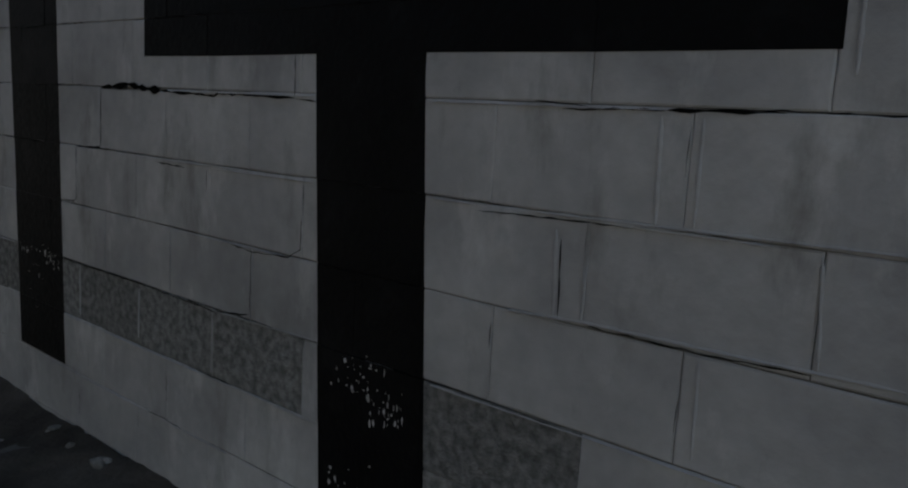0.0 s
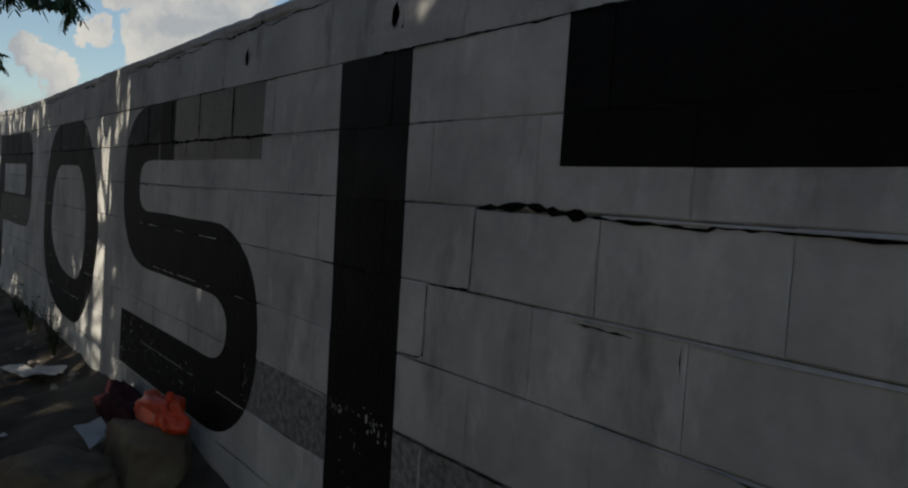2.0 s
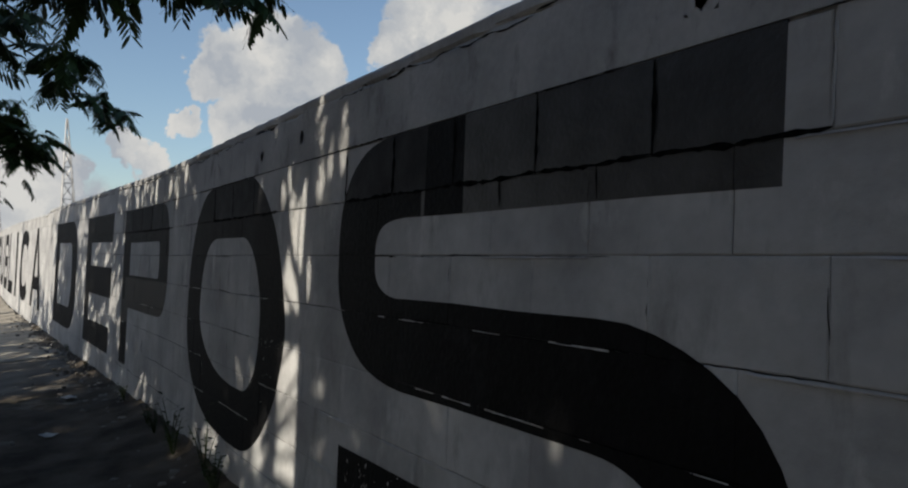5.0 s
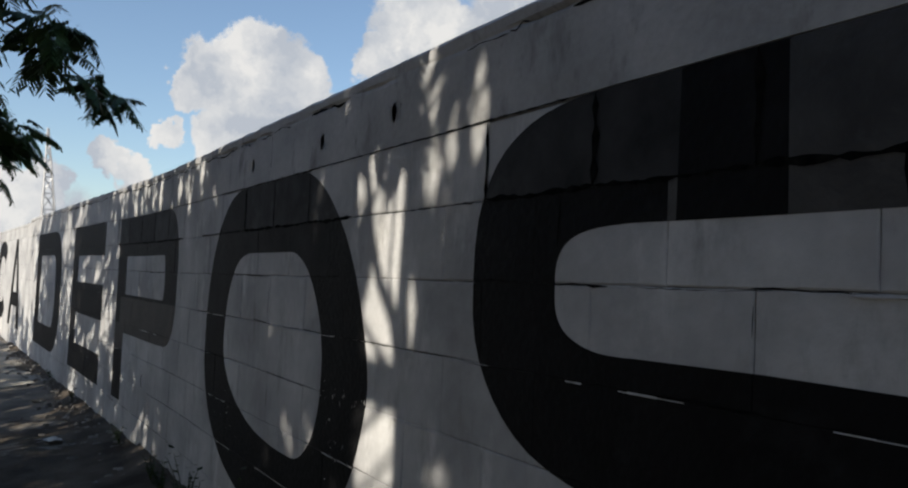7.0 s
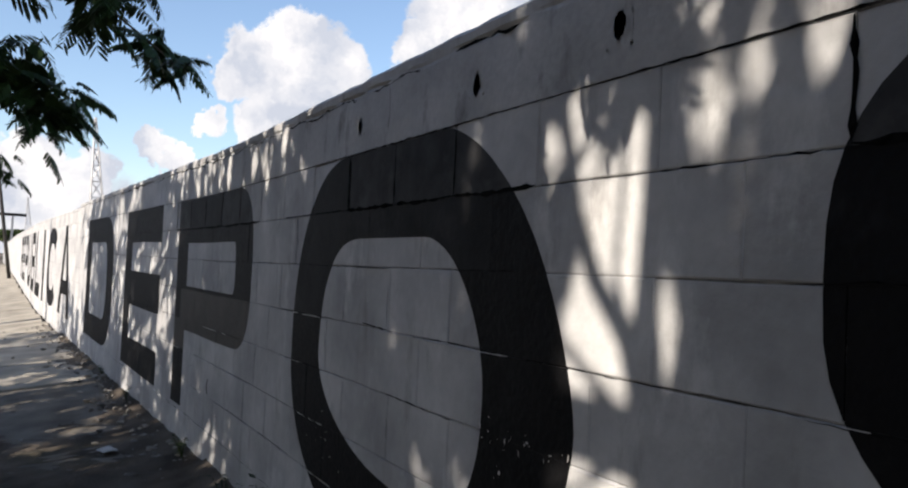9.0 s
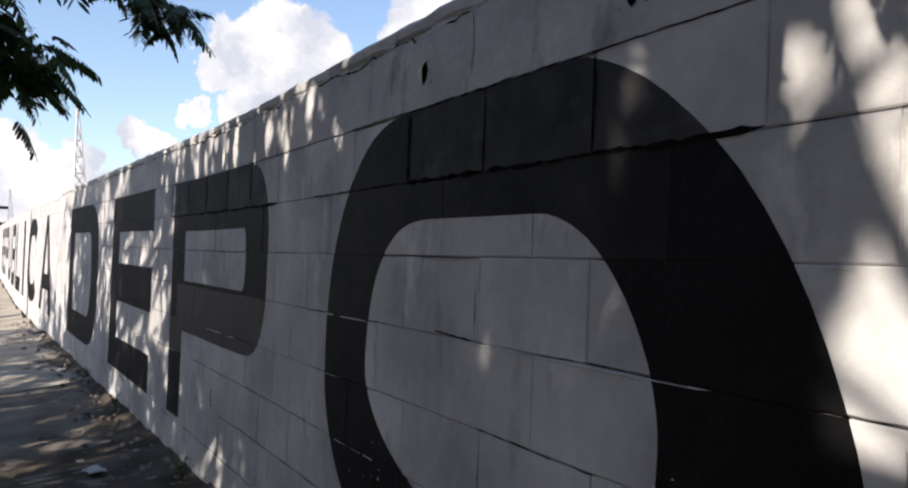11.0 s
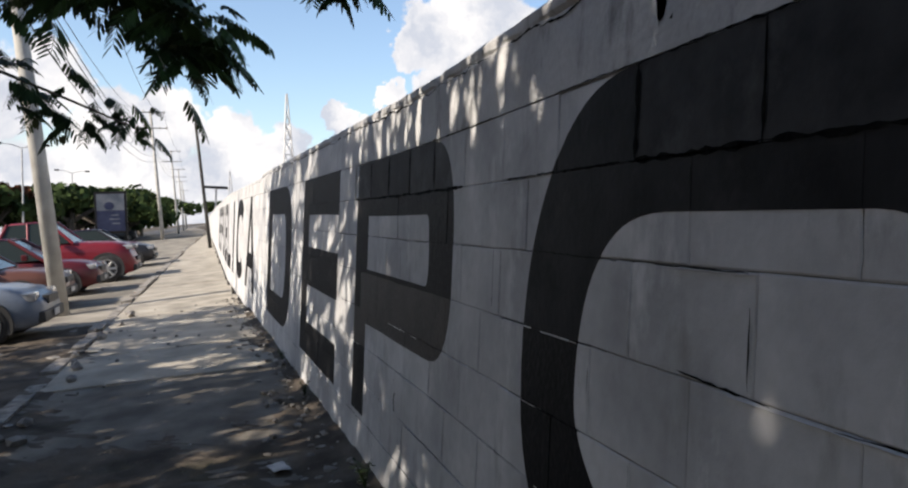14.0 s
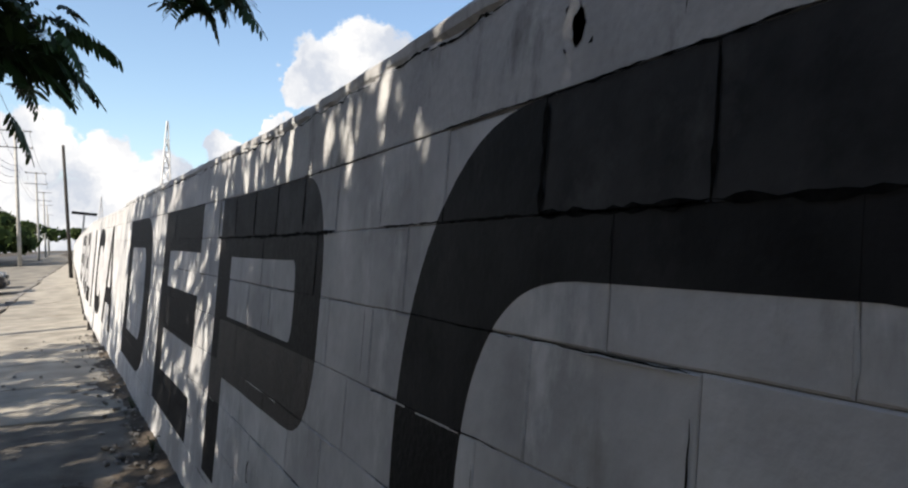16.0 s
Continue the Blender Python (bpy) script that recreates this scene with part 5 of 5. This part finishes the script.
far_tree(-150, -2.0, 5.0, 6.0, 302, "dark tree rising behind the far end of the wall")

for k, (tx, ty, th) in enumerate(((-80.0, -19.0, 6.3), (-84.0, -21.8, 6.8), (-78.0, -22.4, 6.9))):
    far_tree(tx, ty, th, 6.0, 320 + k, "low russet brown tree beyond the parked cars", RUSSET)


def street_lamp(x, y, h, arm):
    root = new("street_lamp")
    tagged(root, "tall grey street lamp with two curved arms beyond the road", "street lamp", "street lamps")
    g = ground_z(x, y) - 0.1
    mesh_part("shaft", *tube([(x, y, g), (x, y - h * 0.05, g + h)], [0.1, 0.06], 8), STEEL, root)
    for s in (-1, 1):
        e = (x, y - h * 0.05 + s * arm, g + h + 0.3)
        mesh_part("arm", *tube([(x, y - h * 0.05, g + h), (x, y - h * 0.05 + s * arm * 0.5, g + h + 0.25), e], [0.045, 0.04, 0.035], 6), STEEL, root)
        mesh_part("lamp_head", *tube([(e[0], e[1] - 0.1 * s, e[2]), (e[0], e[1] + 0.45 * s, e[2] + 0.02)], [0.09, 0.12], 7), TRIM, root)


street_lamp(-78, -16.3, 8.6, 1.6)
street_lamp(-118, -19.0, 9.0, 1.6)


# ---- cars ----
def car(x, nose, paint, label, length=4.1, width=1.68, height=1.46, pickup=False, facing=1):
    """A parked car whose nose points to +y (facing 1)."""
    root = new("car")
    tagged(root, label, "car", "parked cars")
    g = 0.0
    root.matrix_world = Matrix.Translation((x, nose, ground_z(x, nose) - 0.055)) @ Matrix.Rotation(math.atan(FALL), 4, 'X') @ (Matrix.Identity(4) if facing > 0 else Matrix.Rotation(math.pi, 4, 'Z'))
    # stations from the nose back: y, half width, sill height, shoulder height
    L, hw = length, width / 2
    hood = height * (0.60 if not pickup else 0.63)
    st = [(0.0, 0.70, 0.34, 0.52), (-0.05, 0.84, 0.24, 0.60), (-0.22, 0.94, 0.20, hood - 0.12), (-0.55, 0.985, 0.19, hood - 0.05), (-1.15, 1.0, 0.19, hood), (-1.6, 1.0, 0.19, hood + 0.05),
          (-2.5, 1.0, 0.19, hood + 0.06), (-L + 0.7, 1.0, 0.2, hood + 0.07), (-L + 0.2, 0.96, 0.24, hood + 0.04), (-L + 0.03, 0.88, 0.28, hood - 0.04), (-L, 0.76, 0.4, hood - 0.16)]
    prof = [(0.90, 0.0), (0.985, 0.10), (1.0, 0.45), (0.985, 0.72), (0.93, 0.92), (0.80, 1.0), (0.4, 1.02)]
    bm = bmesh.new()
    rings = []
    for y, k, z0, z1 in st:
        pts = [(hw * k * a, y, z0 + (z1 - z0) * t) for a, t in prof]
        pts += [(-px, py, pz) for px, py, pz in reversed(pts)]
        rings.append([bm.verts.new(p) for p in pts])
    n = len(rings[0])
    for a, b in zip(rings, rings[1:]):
        for i in range(n):
            bm.faces.new((a[i], a[(i + 1) % n], b[(i + 1) % n], b[i]))
    bm.faces.new(rings[0][::-1])
    bm.faces.new(rings[-1])
    bmesh.ops.recalc_face_normals(bm, faces=bm.faces[:])
    body = part("body", bm, paint, root, smooth=True)
    # cabin: glass house under a painted roof
    c0, c1, c2, c3 = (-1.05, -1.75, -L + 1.0, -L + 0.25) if not pickup else (-1.45, -2.05, -3.0, -3.3)
    zb, zt = hood + 0.03, height
    foot = [(hw * 0.93, c0), (hw * 0.95, c3), (-hw * 0.95, c3), (-hw * 0.93, c0)]
    head = [(hw * 0.72, c1), (hw * 0.74, c2), (-hw * 0.74, c2), (-hw * 0.72, c1)]
    bm = bmesh.new()
    lo = [bm.verts.new((a, b, zb)) for a, b in foot]
    hi = [bm.verts.new((a, b, zt - 0.05)) for a, b in head]
    for i in range(4):
        bm.faces.new((lo[i], lo[(i + 1) % 4], hi[(i + 1) % 4], hi[i]))
    bm.faces.new(hi)
    bm.faces.new(lo[::-1])
    bmesh.ops.recalc_face_normals(bm, faces=bm.faces[:])
    part("window_glass", bm, GLASS, root, "dark tinted glazing")
    bm = bmesh.new()
    lo = [bm.verts.new((a * 1.02, b + (0.04 if i in (0, 3) else -0.04), zt - 0.055)) for i, (a, b) in enumerate(head)]
    hi = [bm.verts.new((a * 0.9, b + (-0.12 if i in (0, 3) else 0.1), zt)) for i, (a, b) in enumerate(head)]
    for i in range(4):
        bm.faces.new((lo[i], lo[(i + 1) % 4], hi[(i + 1) % 4], hi[i]))
    bm.faces.new(hi)
    bm.faces.new(lo[::-1])
    bmesh.ops.recalc_face_normals(bm, faces=bm.faces[:])
    bmesh.ops.bevel(bm, geom=bm.edges[:], offset=0.02, segments=2, affect='EDGES')
    part("roof", bm, paint, root, smooth=True)
    for i in range(4):
        a, b = foot[i], head[i]
        mesh_part("pillar", *tube([(a[0], a[1], zb - 0.03), ((a[0] + b[0]) / 2 * 1.02, (a[1] + b[1]) / 2, (zb + zt - 0.05) / 2), (b[0], b[1], zt - 0.03)], [0.045, 0.04, 0.035], 6), paint, root)
    for s in (-1, 1):
        m = (c1 + c2) / 2
        mesh_part("pillar", *tube([(s * hw * 0.945, m, zb - 0.02), (s * hw * 0.735, m, zt - 0.04)], [0.035, 0.03], 6), paint, root)
        part("door_line", box_bm(s * hw * 0.985 - 0.012, s * hw * 0.985 + 0.018, m - 0.006, m + 0.006, 0.32, hood - 0.06), TRIM, root)
        part("door_handle", box_bm(s * hw - 0.01 * s - 0.015, s * hw - 0.01 * s + 0.02, m + 0.10, m + 0.27, hood - 0.2, hood - 0.165, 0.006), paint, root)
        part("mirror", box_bm(s * (hw + 0.07) - 0.08, s * (hw + 0.07) + 0.08, c0 - 0.42, c0 - 0.30, zb + 0.02, zb + 0.15, 0.03), paint, root)
        part("headlight", box_bm(s * hw * 0.72 - 0.14, s * hw * 0.72 + 0.14, -0.30, -0.06, hood - 0.27, hood - 0.15, 0.04), LAMP, root, "clear headlight")
    part("bumper", box_bm(-hw * 0.84, hw * 0.84, -0.14, 0.03, 0.26, 0.42, 0.04), TRIM, root, "dark plastic bumper")
    part("grille", box_bm(-hw * 0.42, hw * 0.42, -0.1, 0.03, 0.50, 0.62, 0.02), TRIM, root)
    part("number_plate", box_bm(-0.17, 0.17, 0.046, 0.056, 0.31, 0.40, 0.004), PAPER, root, "plain pale plate")
    rad = 0.30 if not pickup else 0.37
    for y in (-0.70, -L + 0.78):
        for s in (-1, 1):
            v, f = lathe([(rad * 0.64, -0.085), (rad * 0.9, -0.1), (rad, -0.06), (rad, 0.06), (rad * 0.9, 0.1), (rad * 0.64, 0.085)], 26)
            wx = s * (hw - 0.085)
            wheel = mesh_part("wheel", [(p[0] + wx, p[1] + y, p[2] + rad) for p in v], f, TYRE, root, "black tyre on an alloy rim", smooth=True)
            arch_v, arch_f = lathe([(rad * 1.17, s * 0.03), (rad * 1.17, s * 0.105), (0.02, s * 0.10)], 26)
            mesh_part("wheel_arch", [(p[0] + s * (hw - 0.1), p[1] + y, max(p[2] + rad, 0.16)) for p in arch_v], arch_f, TRIM, root)
            v, f = lathe([(rad * 0.66, s * 0.095), (rad * 0.60, s * 0.10), (rad * 0.56, s * 0.06), (0.02, s * 0.055)], 26)
            mesh_part("rim", [(p[0] + wx, p[1] + y, p[2] + rad) for p in v], f, TRIM, wheel)
            for k in range(7):
                t = 2 * math.pi * k / 7
                c = (wx + s * 0.093, y, rad)
                e = (wx + s * 0.10, y + rad * 0.6 * math.cos(t), rad + rad * 0.6 * math.sin(t))
                mesh_part("spoke", *tube([c, e], [0.04, 0.032], 5), RIM, wheel)
            v, f = lathe([(rad * 0.67, s * 0.088), (rad * 0.66, s * 0.108), (rad * 0.60, s * 0.106)], 26)
            mesh_part("rim_ring", [(p[0] + wx, p[1] + y, p[2] + rad) for p in v], f, RIM, wheel)
    return root


SILVER, COPPER, MAROON, RED, DARK = (car_paint(n, c) for n, c in (("silver_blue_paint", (0.14, 0.165, 0.205)), ("copper_paint", (0.12, 0.05, 0.035)), ("maroon_paint", (0.085, 0.010, 0.014)),
                                                                ("red_paint", (0.17, 0.012, 0.020)), ("black_car_paint", (0.02, 0.02, 0.023))))
WHITECAR = car_paint("pale_car_paint", (0.40, 0.39, 0.37))
car(-17.2, -3.14, SILVER, "silver blue hatchback parked nose to the pavement", 3.9, 1.66, 1.40)
car(-21.4, -3.60, COPPER, "copper brown sedan parked behind a concrete pole", 4.3, 1.7, 1.42)
car(-24.5, -3.40, MAROON, "dark red sedan parked nose to the pavement", 4.2, 1.7, 1.40)
car(-28.2, -2.98, RED, "bright red pickup truck parked nose to the pavement", 5.2, 1.85, 1.75, pickup=True)
car(-34.5, -3.0, DARK, "black sedan parked nose to the pavement", 4.3, 1.74, 1.42)
car(-38.5, -3.6, MAROON, "dark red hatchback parked nose to the pavement", 4.0, 1.7, 1.42)
car(-27.0, -12.0, RED, "red sedan standing on the road behind the parked row", 4.3, 1.7, 1.4)
car(-60.0, -9.4, WHITECAR, "white sedan far down the parking strip", 4.3, 1.74, 1.42)
car(-92.0, -9.0, DARK, "black pickup far down the parking strip", 5.0, 1.8, 1.75, pickup=True)
car(-78.0, -12.5, WHITECAR, "white hatchback far down the road", 4.0, 1.7, 1.45)
car(-110.0, -12.0, WHITECAR, "white van-like car far down the road", 4.3, 1.75, 1.6)


# ---- litter and weeds at the wall foot ----
def litter():
    def lump(name, mat, at, size, seed, wob, flat, label, cat, turn=0.0):
        bm = bmesh.new()
        bmesh.ops.create_icosphere(bm, subdivisions=4, radius=1.0)
        off = Vector((seed * 3.1, 0, 0))
        for q in bm.verts:
            c = Vector([math.copysign(abs(a) ** flat, a) for a in q.co])
            k = 1 + wob * noise.noise(q.co * 1.7 + off) + wob * 0.5 * noise.noise(q.co * 4.5 + off) + wob * 0.2 * noise.noise(q.co * 11 + off)
            q.co = Vector((c.x * size[0] * k, c.y * size[1] * k, max(c.z, -0.7) * size[2] * k))
        ob = part(name, bm, mat, label=label, smooth=True)
        ob.matrix_world = Matrix.Translation(at) @ Matrix.Rotation(turn, 4, 'Z')
        return tagged(ob, category=cat)

    lump("sack", SACK, (-2.08, -0.21, 0.13), (0.22, 0.15, 0.16), 1, 0.16, 0.62, "bulging brown sack leaning at the wall foot", "sack", 0.1)
    lump("sack", SACK, (-1.98, -0.58, 0.07), (0.25, 0.17, 0.14), 2, 0.18, 0.65, "flat dirty brown sack lying on the earth", "sack", 0.5)
    lump("cloth", MAROON_CLOTH, (-2.75, -0.10, 0.08), (0.55, 0.09, 0.16), 3, 0.35, 0.8, "dark maroon rag heaped against the wall foot", "cloth", 0.03)
    bag = lump("plastic_bag", ORANGE, (-2.06, -0.16, 0.325), (0.17, 0.075, 0.07), 4, 0.42, 0.7, "crumpled bright orange plastic bag lying on a sack", "bag", 0.1)
    v, f = tube([(0.08, 0, 0.05), (0.10, -0.01, 0.10), (0.14, 0.0, 0.07), (0.16, 0.01, 0.03)], [0.035, 0.02, 0.03, 0.02], 7)
    mesh_part("knot", v, f, ORANGE, bag)

    def sheet(name, label, at, w, h, turn, fold, cat):
        n, vs, fs = 9, [], []
        rr = random.Random(name + label)
        for i in range(n):
            for k in range(n):
                a, b = (i / (n - 1) - 0.5) * w, (k / (n - 1) - 0.5) * h
                vs.append((a, b, fold * abs(a) + 0.02 * noise.noise((a * 11, b * 11, at[0])) + 0.012))
        for i in range(n - 1):
            for k in range(n - 1):
                q = i * n + k
                fs.append((q, q + n, q + n + 1, q + 1))
        m = len(vs)
        vs += [(a, b, c - 0.004) for a, b, c in vs]
        fs += [tuple(i + m for i in reversed(q)) for q in fs]
        ob = mesh_part(name, vs, fs, PAPER)
        ob.matrix_world = Matrix.Translation((at[0], at[1], at[2] + ground_z(at[0], at[1]))) @ Matrix.Rotation(turn, 4, 'Z')
        tagged(ob, label, cat, "scraps of paper")

    sheet("newspaper", "folded grey newspaper standing open on the ground", (-2.30, -0.34, 0.17), 0.22, 0.15, 0.5, 0.75, "newspaper")
    sheet("paper_scrap", "flat pale sheet of paper lying in the dirt", (-4.62, -0.36, 0.03), 0.36, 0.16, 0.3, 0.06, "paper")
    sheet("paper_scrap", "flat pale sheet of paper lying in the dirt", (-4.35, -0.26, 0.06), 0.30, 0.2, -0.4, 0.10, "paper")
    sheet("paper_scrap", "small torn white scrap of paper on the pavement", (-7.4, -0.75, 0.012), 0.12, 0.08, 0.8, 0.15, "paper")
    sheet("paper_scrap", "small torn white scrap of paper on the pavement", (-3.2, -0.66, 0.03), 0.08, 0.06, 1.8, 0.2, "paper")
    sheet("paper_scrap", "small torn white scrap of paper on the pavement", (-8.9, -0.5, 0.02), 0.16, 0.1, 0.2, 0.1, "paper")


litter()


def weed(x, d, height, count, seed):
    r = random.Random(seed)
    root = new("weed")
    tagged(root, "small leafy green weed growing at the wall foot", "weed", "weeds along the wall")
    base = Vector(on_wall(x, d, 0.04))
    sv, sf, lv, lf = [], [], [], []
    for _ in range(count):
        a, h = r.uniform(0, 6.28), height * r.uniform(0.5, 1.0)
        tip = base + Vector((math.cos(a) * h * 0.45, math.sin(a) * h * 0.3 - 0.02, h))
        mid = base.lerp(tip, 0.5) + Vector((0, 0, h * 0.12))
        tube([base, mid, tip], [0.004, 0.003, 0.0015], 5, sv, sf)
        for k in range(7):
            p = base.lerp(tip, 0.25 + 0.75 * k / 6) + Vector((0, 0, h * 0.08))
            t, s = r.uniform(0, 6.28), r.uniform(0.018, 0.042)
            w = Vector((math.cos(t), math.sin(t), r.uniform(-0.2, 0.5))).normalized()
            o = w.cross(Vector((0, 0, 1))).normalized() * s * 0.42
            n = len(lv)
            lv += [p, p + w * s * 0.55 + o, p + w * s * 1.15, p + w * s * 0.55 - o]
            lf.append((n, n + 1, n + 2, n + 3))
    mesh_part("stems", sv, sf, WEED, root)
    mesh_part("leaves", lv, lf, WEED, root)


for k, (x, d, h, c) in enumerate(((-6.2, 0.10, 0.24, 7), (-5.95, 0.13, 0.20, 6), (-5.35, 0.07, 0.28, 4), (-5.1, 0.08, 0.16, 5), (-6.7, 0.12, 0.15, 6), (-7.1, 0.1, 0.12, 5), (-4.9, 0.12, 0.12, 5), (-8.3, 0.08, 0.10, 4), (-10.6, 0.07, 0.10, 4), (-12.2, 0.06, 0.10, 4))):
    weed(x, d, h * 1.35, c + 2, 200 + k)


# ---- the blocks of the wall ----
def build_blocks():
    shapes = {}
    rest = {"near": ([], [], []), "far": ([], [], [])}
    for c in range(len(OFFSET)):
        i = math.floor((FAR_AT - OFFSET[c]) / LONG) + 1
        while OFFSET[c] + (i + 1) * LONG < WALL_FROM:
            s = OFFSET[c] + i * LONG
            kind, bare = kind_of(c, i, s), is_bare(c, s)
            if -6.85 < s < 3.0 and c < 9:
                key = (kind, bare, (c * 7 + i) % 3)
                if key not in shapes:
                    pts, faces = block_shape(KINDS[kind], kind * 7 + key[2])
                    me = bpy.data.meshes.new("block")
                    me.from_pydata([(a, -d, z) for a, d, z in pts], [], faces)
                    me.materials.append(BARE if bare else WHITE)
                    shapes[key] = me
                ob = new("block", shapes[key])
                ob.parent = wall
                ob.location = (s, -proud(c, i), JOINT[c + 1])
            else:
                pts, faces = block_shape(KINDS[kind], c * 3 + i)
                v, f, sl = rest["near"]
                k = len(v)
                v += [on_wall(s + a, d + proud(c, i), JOINT[c + 1] + z) for a, d, z in pts]
                f += [tuple(q + k for q in face) for face in faces]
                sl += [1 if bare else 0] * len(faces)
            i += 1
    v, f, sl = rest["near"]
    mesh_part("more_blocks", v, f, [WHITE, BARE], wall, kind="stuff", slots=sl)
    # the far end of the wall, course by course in long panels
    v, f = [], []
    for c in range(len(OFFSET)):
        for k in range(31):
            s0, s1 = FAR_AT - 3.0 * k - 0.004, FAR_AT - 3.0 * (k + 1) + 0.004
            n = len(v)
            v += [on_wall(s1, 0.0, JOINT[c + 1] + 0.001), on_wall(s0, 0.0, JOINT[c + 1] + 0.001), on_wall(s0, 0.0, JOINT[c] - 0.002), on_wall(s1, 0.0, JOINT[c] - 0.002)]
            v += [on_wall(s1, -0.01, JOINT[c + 1] + 0.001), on_wall(s0, -0.01, JOINT[c + 1] + 0.001), on_wall(s0, -0.01, JOINT[c] - 0.002), on_wall(s1, -0.01, JOINT[c] - 0.002)]
            f += [(n, n + 1, n + 2, n + 3)] + [(n + a, n + 4 + a, n + 4 + (a + 1) % 4, n + (a + 1) % 4) for a in range(4)]
    mesh_part("far_blocks", v, f, WHITE, wall, kind="stuff")


build_blocks()
